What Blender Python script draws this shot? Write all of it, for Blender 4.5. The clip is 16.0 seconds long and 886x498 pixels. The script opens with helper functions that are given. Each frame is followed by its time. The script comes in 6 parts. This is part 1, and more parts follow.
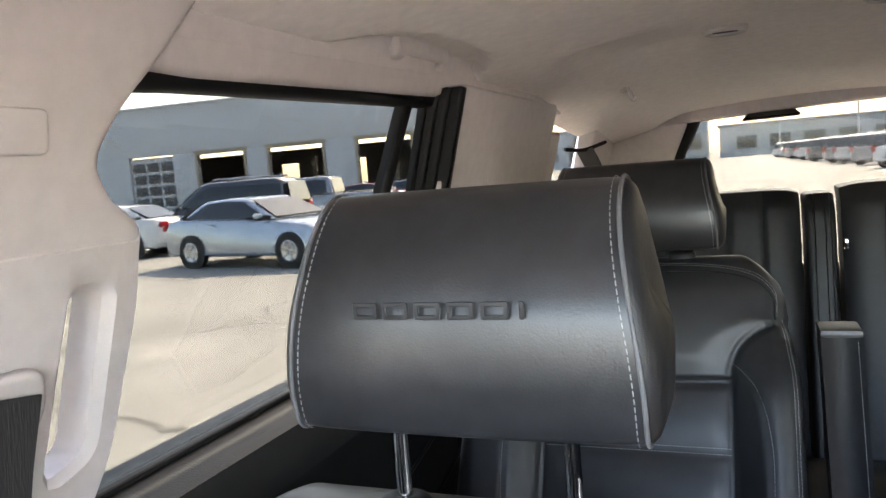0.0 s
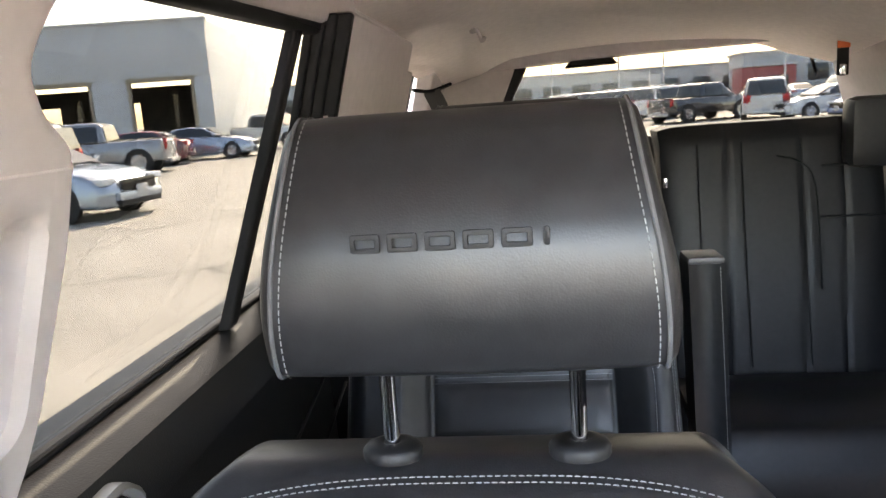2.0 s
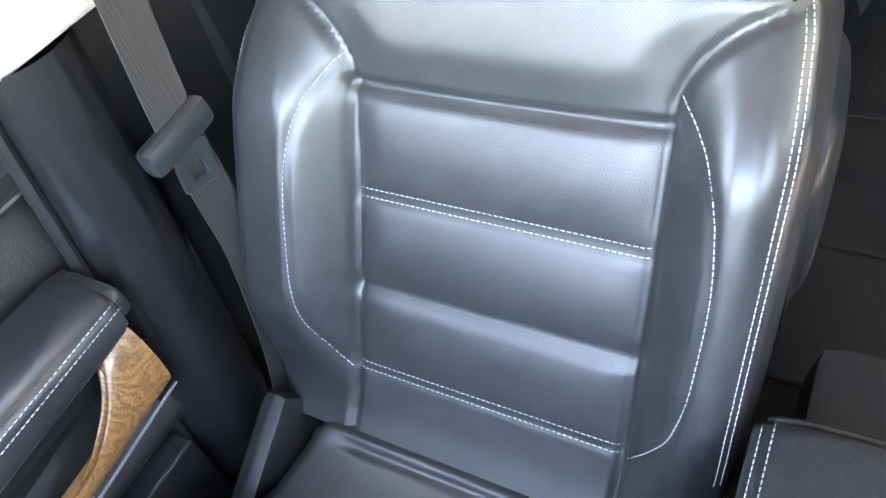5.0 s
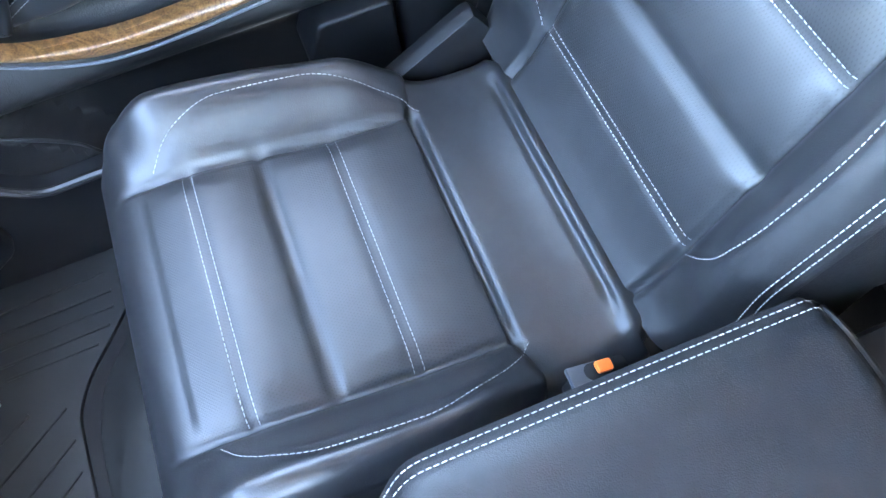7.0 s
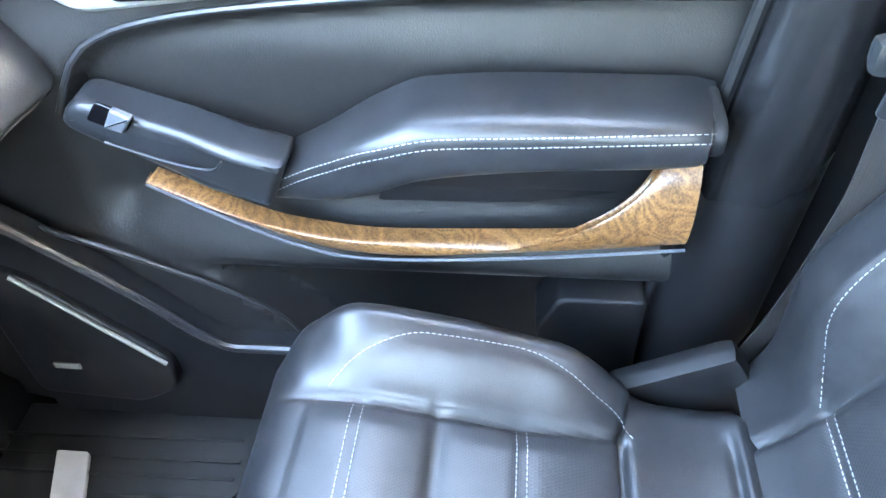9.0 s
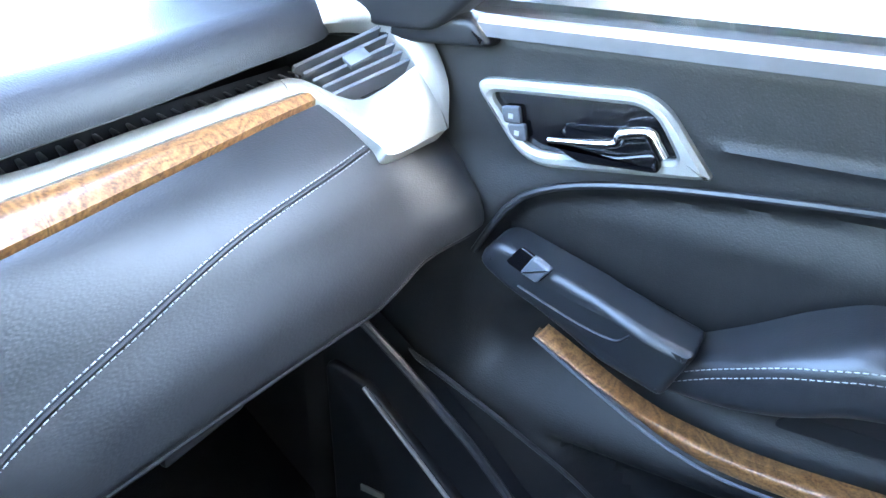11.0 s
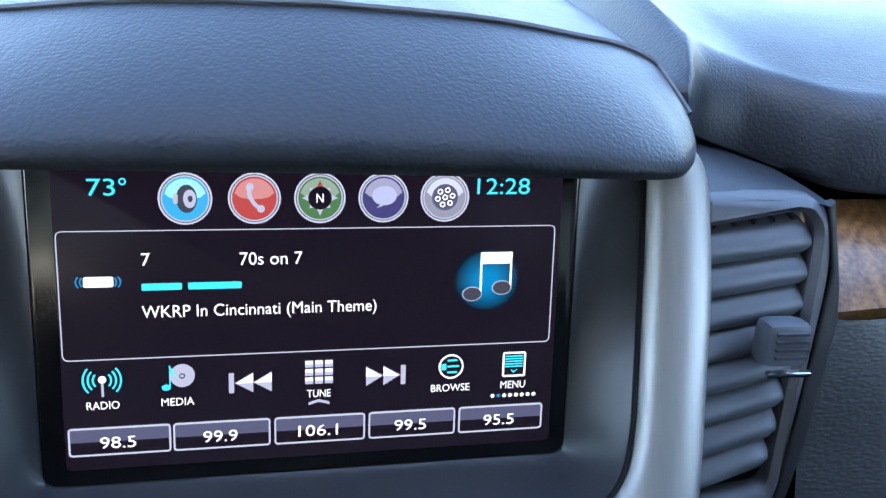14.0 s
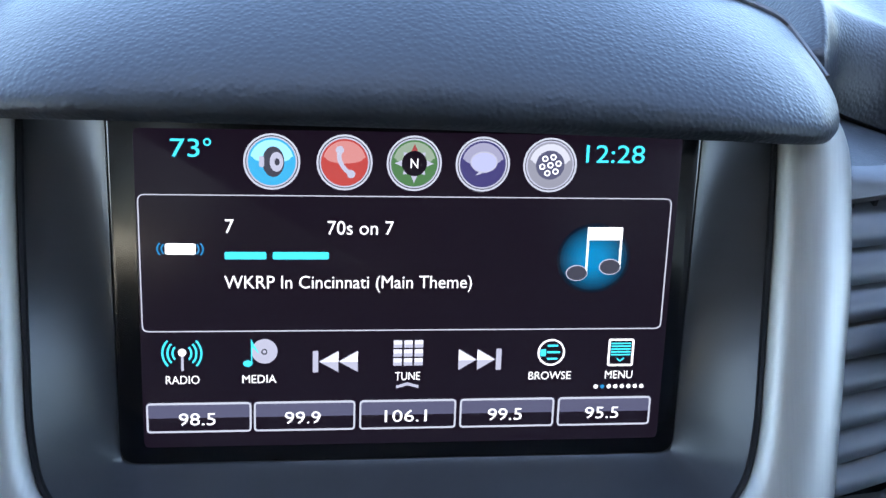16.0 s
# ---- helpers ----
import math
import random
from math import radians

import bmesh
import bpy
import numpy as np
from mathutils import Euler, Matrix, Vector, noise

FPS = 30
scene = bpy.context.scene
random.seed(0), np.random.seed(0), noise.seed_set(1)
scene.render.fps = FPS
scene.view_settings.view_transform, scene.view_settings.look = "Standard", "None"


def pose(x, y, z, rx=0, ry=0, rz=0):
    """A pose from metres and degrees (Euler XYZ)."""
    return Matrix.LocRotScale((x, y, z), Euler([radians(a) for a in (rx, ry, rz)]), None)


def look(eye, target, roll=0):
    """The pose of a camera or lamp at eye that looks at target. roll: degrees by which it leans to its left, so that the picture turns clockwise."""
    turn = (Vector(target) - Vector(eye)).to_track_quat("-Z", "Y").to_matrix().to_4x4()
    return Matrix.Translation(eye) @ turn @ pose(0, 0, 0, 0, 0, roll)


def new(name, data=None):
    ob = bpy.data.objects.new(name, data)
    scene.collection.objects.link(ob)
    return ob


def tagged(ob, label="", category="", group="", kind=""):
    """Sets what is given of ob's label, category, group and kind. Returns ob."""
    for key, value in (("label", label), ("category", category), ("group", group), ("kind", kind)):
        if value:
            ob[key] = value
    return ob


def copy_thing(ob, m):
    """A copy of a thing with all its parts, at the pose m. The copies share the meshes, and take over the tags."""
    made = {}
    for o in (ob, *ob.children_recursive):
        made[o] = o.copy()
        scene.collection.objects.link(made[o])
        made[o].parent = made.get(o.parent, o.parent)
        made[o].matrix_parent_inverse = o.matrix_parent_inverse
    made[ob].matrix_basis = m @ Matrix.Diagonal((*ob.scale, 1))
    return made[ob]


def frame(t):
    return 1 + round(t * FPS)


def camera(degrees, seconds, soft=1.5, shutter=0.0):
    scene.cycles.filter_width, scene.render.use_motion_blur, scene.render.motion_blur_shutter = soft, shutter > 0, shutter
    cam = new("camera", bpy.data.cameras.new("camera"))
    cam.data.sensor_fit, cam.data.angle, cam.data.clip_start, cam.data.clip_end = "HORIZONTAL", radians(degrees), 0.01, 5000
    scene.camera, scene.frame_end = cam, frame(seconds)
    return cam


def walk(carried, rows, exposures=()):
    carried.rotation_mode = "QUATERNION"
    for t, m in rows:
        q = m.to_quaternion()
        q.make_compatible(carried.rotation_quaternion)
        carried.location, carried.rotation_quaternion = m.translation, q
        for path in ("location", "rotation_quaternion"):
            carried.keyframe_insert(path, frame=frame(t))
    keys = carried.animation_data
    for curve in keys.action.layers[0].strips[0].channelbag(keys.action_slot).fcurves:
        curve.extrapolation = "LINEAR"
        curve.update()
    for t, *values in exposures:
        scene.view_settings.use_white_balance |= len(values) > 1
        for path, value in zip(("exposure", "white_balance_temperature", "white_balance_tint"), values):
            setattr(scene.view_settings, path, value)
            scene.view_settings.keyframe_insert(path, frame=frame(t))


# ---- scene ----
cam = camera(61.0, 16.0)
PATH = [
    (0, (0.228, 0.509, 1.627), (0.983, -1.331, 1.425), -4.7),
    (0.5, (0.339, 0.519, 1.631), (0.755, -1.421, 1.384), -4.6),
    (1, (0.382, 0.507, 1.629), (0.633, -1.458, 1.351), -4.3),
    (1.5, (0.391, 0.504, 1.624), (0.604, -1.46, 1.31), -3.9),
    (2, (0.389, 0.507, 1.616), (0.615, -1.445, 1.243), -4.0),
    (2.5, (0.368, 0.529, 1.594), (0.666, -1.396, 1.139), -4.6),
    (3, (0.329, 0.55, 1.566), (0.737, -1.326, 1.006), -5.6),
    (3.5, (0.266, 0.55, 1.547), (0.874, -1.209, 0.815), -7.6),
    (4, (0.224, 0.55, 1.547), (0.964, -1.04, 0.585), -9.8),
    (4.5, (0.196, 0.554, 1.557), (0.998, -0.814, 0.339), -12.2),
    (5, (0.171, 0.549, 1.559), (1.027, -0.534, 0.113), -15.9),
    (5.2, (0.167, 0.549, 1.556), (1.019, -0.412, 0.023), -16.9),
    (7.3, (0.043, 0.495, 1.514), (0.956, 0.38, -0.262), -7.4),
    (7.5, (0.041, 0.493, 1.509), (0.984, 0.417, -0.253), -5.0),
    (8, (0.073, 0.486, 1.497), (1.111, 0.508, -0.213), -2.6),
    (8.5, (0.135, 0.499, 1.48), (1.354, 0.601, -0.102), -3.0),
    (9, (0.174, 0.508, 1.47), (1.603, 0.703, 0.084), -3.2),
    (9.2, (0.179, 0.517, 1.47), (1.675, 0.762, 0.165), -3.0),
    (11.3, (0.135, 0.668, 1.423), (1.634, 1.652, 0.538), 2.6),
    (11.5, (0.126, 0.676, 1.426), (1.56, 1.752, 0.541), 3.1),
    (12, (0.075, 0.714, 1.439), (1.331, 1.967, 0.514), 5.5),
    (12.5, (0.034, 0.721, 1.442), (1.03, 2.171, 0.488), 6.6),
    (13, (0.016, 0.741, 1.429), (0.748, 2.343, 0.481), 6.9),
    (13.5, (0.005, 0.771, 1.413), (0.51, 2.457, 0.463), 6.3),
    (14, (-0.005, 0.8, 1.393), (0.357, 2.521, 0.442), 5.6),
    (14.5, (-0.007, 0.806, 1.38), (0.246, 2.554, 0.441), 4.5),
    (15, (-0.013, 0.814, 1.375), (0.211, 2.554, 0.416), 4.5),
    (15.5, (-0.011, 0.816, 1.374), (0.179, 2.56, 0.415), 4.2),
    (16, (-0.012, 0.817, 1.374), (0.171, 2.557, 0.404), 4.0),
]
EXPOSURE = [(0, 5.4, 7700, 20), (2.5, 5.5, 8500, 23), (3.5, 6.05, 9000, 20), (4.5, 6.8, 9000, 18), (5.2, 7.15, 8600, 17), (7.3, 7.35, 6900, 10), (8.2, 7.5, 6800, 10), (9.2, 7.85, 7500, 9), (11.3, 6.3, 6100, 9), (12.0, 5.4, 5700, 9), (12.5, 5.0, 6000, 10), (13.0, 4.6, 5900, 11), (14.0, 4.35, 5950, 11), (16.0, 4.4, 6150, 11)]
walk(cam, [(t, look(eye, target, roll)) for t, eye, target, roll in PATH], EXPOSURE)

# ---- light ----
SUN = Vector((-0.14, -1.0, 0.95)).normalized()
world = bpy.data.worlds.new("world")
scene.world = world
world.use_nodes = True
wn = world.node_tree
sky = wn.nodes.new("ShaderNodeTexSky")
sky.sky_type, sky.sun_disc = "NISHITA", False
sky.sun_elevation = math.asin(SUN.z)
sky.sun_rotation = math.atan2(SUN.x, SUN.y)
sky.dust_density, sky.ozone_density = 2.0, 1.0
wn.links.new(sky.outputs[0], wn.nodes["Background"].inputs[0])
wn.nodes["Background"].inputs[1].default_value = 0.14
sun = new("sun", bpy.data.lights.new("sun", "SUN"))
sun.data.energy, sun.data.angle, sun.data.color = 2.8, radians(0.55), (1.0, 0.95, 0.86)
sun.matrix_world = look(SUN * 40, (0, 0, 0))


# ---- materials ----
def mat(name, color, rough=0.5, metal=0.0, bump=0.0, scale=60.0, vary=0.12, coat=0.0, kind="noise", stretch=(1, 1, 1), spec=0.5, color2=None, depth=0.002):
    """A surface with two scales of variation: broad tone and a fine relief."""
    m = bpy.data.materials.new(name)
    m.use_nodes = True
    nt = m.node_tree
    b = nt.nodes["Principled BSDF"]
    b.inputs["Roughness"].default_value, b.inputs["Metallic"].default_value = rough, metal
    b.inputs["Coat Weight"].default_value = coat
    b.inputs["Specular IOR Level"].default_value = spec
    tc = nt.nodes.new("ShaderNodeTexCoord")
    mp = nt.nodes.new("ShaderNodeMapping")
    mp.inputs["Scale"].default_value = stretch
    nt.links.new(tc.outputs["Object"], mp.inputs[0])
    broad = nt.nodes.new("ShaderNodeTexNoise")
    broad.inputs["Scale"].default_value, broad.inputs["Detail"].default_value = scale * 0.08, 4
    nt.links.new(mp.outputs[0], broad.inputs["Vector"])
    ramp = nt.nodes.new("ShaderNodeValToRGB")
    c = Vector(color)
    d = Vector(color2) if color2 else c * (1 + vary)
    ramp.color_ramp.elements[0].position, ramp.color_ramp.elements[1].position = 0.3, 0.7
    ramp.color_ramp.elements[0].color = (*(c if color2 else c * (1 - vary)), 1)
    ramp.color_ramp.elements[1].color = (*d, 1)
    nt.links.new(broad.outputs[0], ramp.inputs[0])
    nt.links.new(ramp.outputs[0], b.inputs["Base Color"])
    rr = nt.nodes.new("ShaderNodeMapRange")
    rr.inputs[3].default_value, rr.inputs[4].default_value = max(0.02, rough - 0.06), min(1, rough + 0.06)
    nt.links.new(broad.outputs[0], rr.inputs[0])
    nt.links.new(rr.outputs[0], b.inputs["Roughness"])
    if bump:
        if kind == "leather":
            fine = nt.nodes.new("ShaderNodeTexVoronoi")
            fine.feature = "SMOOTH_F1"
            fine.inputs["Scale"].default_value = scale
            fine.inputs["Randomness"].default_value = 1.0
        elif kind == "holes":
            fine = nt.nodes.new("ShaderNodeTexVoronoi")
            fine.voronoi_dimensions = "2D"
            fine.inputs["Scale"].default_value, fine.inputs["Randomness"].default_value = scale, 0.0
        else:
            fine = nt.nodes.new("ShaderNodeTexNoise")
            fine.inputs["Scale"].default_value, fine.inputs["Detail"].default_value = scale * 4, 3
        if kind == "holes":
            turned = nt.nodes.new("ShaderNodeMapping")
            turned.inputs["Rotation"].default_value = (0, 0, radians(45))
            nt.links.new(tc.outputs["UV"], turned.inputs[0])
            nt.links.new(turned.outputs[0], fine.inputs["Vector"])
        else:
            nt.links.new(mp.outputs[0], fine.inputs["Vector"])
        out = fine.outputs[0]
        if kind == "holes":
            hole = nt.nodes.new("ShaderNodeMapRange")
            hole.inputs[1].default_value, hole.inputs[2].default_value = 0.13, 0.27
            nt.links.new(out, hole.inputs[0])
            out = hole.outputs[0]
            dark = nt.nodes.new("ShaderNodeMix")
            dark.data_type, dark.blend_type = "RGBA", "MULTIPLY"
            dark.inputs[0].default_value = 0.6
            nt.links.new(ramp.outputs[0], dark.inputs[6])
            nt.links.new(out, dark.inputs[7])
            nt.links.new(dark.outputs[2], b.inputs["Base Color"])
        bn = nt.nodes.new("ShaderNodeBump")
        bn.inputs["Strength"].default_value, bn.inputs["Distance"].default_value = bump, depth
        bn.invert = kind == "leather"
        nt.links.new(out, bn.inputs["Height"])
        nt.links.new(bn.outputs[0], b.inputs["Normal"])
    return m


def glow(name, color, strength):
    m = bpy.data.materials.new(name)
    m.use_nodes = True
    b = m.node_tree.nodes["Principled BSDF"]
    b.inputs["Base Color"].default_value = (0.01, 0.01, 0.01, 1)
    b.inputs["Emission Color"].default_value, b.inputs["Emission Strength"].default_value = (*color, 1), strength
    b.inputs["Roughness"].default_value, b.inputs["Specular IOR Level"].default_value = 0.2, 0.15
    return m


def glass(name, tint, gloss=0.07):
    """A thin pane: it lets the light through and mirrors a little."""
    m = bpy.data.materials.new(name)
    m.use_nodes = True
    nt = m.node_tree
    nt.nodes.remove(nt.nodes["Principled BSDF"])
    tr, gl, mx = nt.nodes.new("ShaderNodeBsdfTransparent"), nt.nodes.new("ShaderNodeBsdfGlossy"), nt.nodes.new("ShaderNodeMixShader")
    tr.inputs[0].default_value = (*tint, 1)
    gl.inputs["Roughness"].default_value = 0.02
    mx.inputs[0].default_value = gloss
    nt.links.new(tr.outputs[0], mx.inputs[1])
    nt.links.new(gl.outputs[0], mx.inputs[2])
    nt.links.new(mx.outputs[0], nt.nodes["Material Output"].inputs[0])
    return m


def wood(name):
    """Burled walnut under a satin coat: bands bent round slow swirls."""
    m = bpy.data.materials.new(name)
    m.use_nodes = True
    nt = m.node_tree
    b = nt.nodes["Principled BSDF"]
    tc = nt.nodes.new("ShaderNodeTexCoord")
    n1 = nt.nodes.new("ShaderNodeTexNoise")
    n1.inputs["Scale"].default_value, n1.inputs["Detail"].default_value, n1.inputs["Distortion"].default_value = 11.0, 2, 0.8
    nt.links.new(tc.outputs["Object"], n1.inputs["Vector"])
    mul = nt.nodes.new("ShaderNodeMath")
    mul.operation = "MULTIPLY"
    mul.inputs[1].default_value = 95.0
    nt.links.new(n1.outputs[0], mul.inputs[0])
    sn = nt.nodes.new("ShaderNodeMath")
    sn.operation = "SINE"
    nt.links.new(mul.outputs[0], sn.inputs[0])
    n2 = nt.nodes.new("ShaderNodeTexNoise")
    n2.inputs["Scale"].default_value, n2.inputs["Detail"].default_value = 420.0, 4
    nt.links.new(tc.outputs["Object"], n2.inputs["Vector"])
    mix = nt.nodes.new("ShaderNodeMath")
    mix.operation = "MULTIPLY_ADD"
    mix.inputs[1].default_value = 0.12
    nt.links.new(sn.outputs[0], mix.inputs[0])
    nt.links.new(n2.outputs[0], mix.inputs[2])
    ramp = nt.nodes.new("ShaderNodeValToRGB")
    ramp.color_ramp.elements[0].position, ramp.color_ramp.elements[0].color = 0.22, (0.075, 0.028, 0.009, 1)
    ramp.color_ramp.elements[1].position, ramp.color_ramp.elements[1].color = 0.8, (0.30, 0.150, 0.055, 1)
    nt.links.new(mix.outputs[0], ramp.inputs[0])
    nt.links.new(ramp.outputs[0], b.inputs["Base Color"])
    b.inputs["Roughness"].default_value, b.inputs["Coat Weight"].default_value, b.inputs["Coat Roughness"].default_value = 0.42, 0.45, 0.14
    return m


M = {}
M["leather"] = mat("black_leather", (0.012, 0.012, 0.0135), 0.42, bump=0.35, scale=900, kind="leather", depth=0.0006, vary=0.2, spec=0.33)
M["perf"] = mat("perforated_leather", (0.021, 0.021, 0.0225), 0.40, bump=0.3, scale=400, kind="holes", depth=0.0004, vary=0.15)
M["smooth"] = mat("smooth_leather", (0.017, 0.017, 0.0185), 0.33, bump=0.2, scale=700, kind="leather", depth=0.0005, vary=0.2)
M["vinyl"] = mat("grained_vinyl", (0.012, 0.0115, 0.0115), 0.44, bump=0.35, scale=620, kind="leather", depth=0.0007, vary=0.15, spec=0.33)
M["glovebox"] = mat("grained_glove_box", (0.017, 0.0175, 0.0185), 0.43, bump=0.34, scale=900, kind="leather", depth=0.0005, vary=0.15, spec=0.42, stretch=(.38, 1, 1))
M["dashpad"] = mat("grained_dash_pad", (0.016, 0.018, 0.022), 0.46, bump=0.4, scale=760, kind="leather", depth=0.0006, vary=0.12, spec=0.36)
M["plastic"] = mat("black_plastic", (0.008, 0.008, 0.009), 0.46, spec=0.36, bump=0.2, scale=500, vary=0.15, depth=0.0004)
M["gloss"] = mat("gloss_black", (0.004, 0.004, 0.005), 0.14, vary=0.1)
M["darkgrey"] = mat("dark_grey_plastic", (0.055, 0.055, 0.06), 0.42, bump=0.15, scale=500, depth=0.0004)
M["pod"] = mat("satin_grained_plastic", (0.015, 0.016, 0.018), 0.36, bump=0.15, scale=600, depth=0.0004, vary=0.1)
M["slat"] = mat("vent_slat_grey", (0.085, 0.092, 0.105), 0.42, vary=0.1)
M["thread"] = mat("white_thread", (0.29, 0.29, 0.285), 0.8, vary=0.08)
M["cord"] = mat("grey_cord", (0.10, 0.10, 0.105), 0.7, bump=0.4, scale=900, vary=0.2, depth=0.0005)
M["chrome"] = mat("chrome", (0.75, 0.75, 0.76), 0.10, metal=1.0, vary=0.03)
M["satin"] = mat("satin_silver", (0.34, 0.335, 0.312), 0.42, metal=0.6, bump=0.06, scale=500, stretch=(30, 1, 1), vary=0.05, depth=0.0002)
M["beige"] = mat("shale_trim", (0.52, 0.465, 0.44), 0.62, bump=0.25, scale=600, vary=0.05, depth=0.0004)
M["headliner"] = mat("woven_headliner", (0.86, 0.78, 0.72), 0.9, bump=0.35, scale=700, vary=0.05, depth=0.0006)
M["belt"] = mat("belt_webbing", (0.024, 0.021, 0.020), 0.6, bump=0.6, scale=300, stretch=(.45, .45, .008), vary=0.2, depth=0.0012)
M["carpet"] = mat("black_carpet", (0.005, 0.005, 0.006), 0.95, bump=0.8, scale=420, vary=0.3, depth=0.003, spec=0.15)
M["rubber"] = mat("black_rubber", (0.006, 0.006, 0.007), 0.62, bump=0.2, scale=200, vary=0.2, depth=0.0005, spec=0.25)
M["column"] = mat("satin_black_plastic", (0.008, 0.008, 0.009), 0.27, scale=30, vary=0.05, depth=0.0003)
M["bezel"] = mat("bezel_plastic", (0.026, 0.027, 0.030), 0.32, bump=0.12, scale=600, vary=0.1, depth=0.0003)
M["mat"] = mat("mat_rubber", (0.011, 0.012, 0.0125), 0.55, spec=0.35, bump=0.3, scale=300, vary=0.2, depth=0.0006)
M["wood"] = wood("burled_walnut")
M["glass"] = glass("clear_glass", (0.88, 0.90, 0.90))
M["privacy"] = glass("tinted_glass", (0.235, 0.243, 0.232), 0.015)
M["orange"] = mat("orange_label", (0.75, 0.14, 0.02), 0.5, vary=0.05)
M["grey_label"] = mat("pale_grey_pad", (0.42, 0.42, 0.42), 0.6, bump=0.1, scale=200)


# ---- building helpers ----
def pchip(xs, ys):
    """A smooth curve through points that does not overshoot."""
    xs, ys = np.array(xs, float), np.array(ys, float)
    h, d = np.diff(xs), np.diff(ys) / np.diff(xs)
    m = np.zeros(len(xs))
    m[0], m[-1] = d[0], d[-1]
    for i in range(1, len(xs) - 1):
        if d[i - 1] * d[i] > 0:
            w1, w2 = 2 * h[i] + h[i - 1], h[i] + 2 * h[i - 1]
            m[i] = (w1 + w2) / (w1 / d[i - 1] + w2 / d[i])

    def at(x):
        x = min(max(x, xs[0]), xs[-1])
        i = min(int(np.searchsorted(xs, x, "right")) - 1, len(h) - 1)
        t = (x - xs[i]) / h[i]
        return float((2 * t**3 - 3 * t**2 + 1) * ys[i] + (t**3 - 2 * t**2 + t) * h[i] * m[i] + (3 * t**2 - 2 * t**3) * ys[i + 1] + (t**3 - t**2) * h[i] * m[i + 1])
    return at


def smooth(a, b, x):
    t = min(max((x - a) / (b - a), 0.0), 1.0)
    return t * t * (3 - 2 * t)


def spline(pts, n=8, closed=False):
    """Points on a smooth line through pts."""
    pts = [Vector(p) for p in pts]
    out, k = [], len(pts)
    for i in range(k if closed else k - 1):
        p1, p2 = pts[i], pts[(i + 1) % k]
        p0 = pts[i - 1] if closed or i else p1 * 2 - p2
        p3 = pts[(i + 2) % k] if closed or i + 2 < k else p2 * 2 - p1
        for j in range(n):
            t = j / n
            out.append(0.5 * ((2 * p1) + (p2 - p0) * t + (2 * p0 - 5 * p1 + 4 * p2 - p3) * t * t + (3 * p1 - p0 - 3 * p2 + p3) * t**3))
    if not closed:
        out.append(pts[-1])
    return out


def rounded(pts, r, n=5):
    """A polygon with its corners rounded; r is one radius or one for each corner."""
    pts = [Vector(p) for p in pts]
    rs = r if isinstance(r, (list, tuple)) else [r] * len(pts)
    out = []
    for i, p in enumerate(pts):
        a, b = pts[i - 1] - p, pts[(i + 1) % len(pts)] - p
        k = min(rs[i], a.length * 0.49, b.length * 0.49)
        s, e = p + a.normalized() * k, p + b.normalized() * k
        for j in range(n + 1):
            t = j / n
            out.append(s * (1 - t) ** 2 + p * 2 * t * (1 - t) + e * t * t)
    return out


def part(name, vf, material, parent=None, label="", sharp=40):
    """One mesh object from (verts, faces), under a thing or a part."""
    me = bpy.data.meshes.new(name)
    me.from_pydata([tuple(v) for v in vf[0]], [], vf[1])
    if len(vf) == 2:
        me.validate()
        bm = bmesh.new()
        bm.from_mesh(me)
        bmesh.ops.recalc_face_normals(bm, faces=bm.faces)
        bm.to_mesh(me)
        bm.free()
    me.materials.append(material)
    me.polygons.foreach_set("use_smooth", [True] * len(me.polygons))
    if len(vf) == 2:
        me.set_sharp_from_angle(angle=radians(sharp))
    else:
        # patches of one skin keep the whole skin's normals and its flat measure
        uv = me.uv_layers.new(name="flat")
        for loop in me.loops:
            uv.data[loop.index].uv = vf[3][loop.vertex_index]
        me.normals_split_custom_set_from_vertices([tuple(n) for n in vf[2]])
    ob = new(name, me)
    if parent:
        ob.parent = parent
    if label:
        ob["label"] = label
    return ob


def thing(name, label, category, group="", kind=""):
    return tagged(new(name), label, category, group, kind)


def join(*lots):
    V, F = [], []
    for v, f in lots:
        k = len(V)
        V += list(v)
        F += [tuple(i + k for i in q) for q in f]
    return V, F


def grid(fn, nu, nv, wrap=False):
    """A sheet fn(u, v) over 0..1."""
    V = [fn(i / nu, j / nv) for j in range(nv + 1) for i in range(nu + (0 if wrap else 1))]
    w = nu if wrap else nu + 1
    F = [(j * w + i, j * w + (i + 1) % w, (j + 1) * w + (i + 1) % w, (j + 1) * w + i) for j in range(nv) for i in range(nu)]
    return V, F


def shell(fn, nu, nv, off):
    """A sheet with a back, moved by the vector off, and closed edges."""
    V, F = grid(fn, nu, nv)
    k = len(V)
    off = Vector(off)
    W = V + [Vector(v) + off for v in V]
    G = F + [tuple(i + k for i in reversed(q)) for q in F]
    w = nu + 1
    rim = list(range(w)) + [j * w + nu for j in range(1, nv + 1)] + [nv * w + i for i in range(nu - 1, -1, -1)] + [j * w for j in range(nv - 1, 0, -1)]
    for a, b in zip(rim, rim[1:] + rim[:1]):
        G.append((a, b, b + k, a + k))
    return W, G


def inset(pts, d):
    """A closed 2D outline moved inwards by d."""
    n, out = len(pts), []
    area = sum(pts[i].x * pts[(i + 1) % n].y - pts[(i + 1) % n].x * pts[i].y for i in range(n))
    s = 1 if area > 0 else -1
    for i in range(n):
        t = (pts[(i + 1) % n] - pts[i - 1])
        t = t.normalized() if t.length > 1e-9 else Vector((1, 0))
        out.append(pts[i] + Vector((-t.y, t.x)) * d * s)
    return out


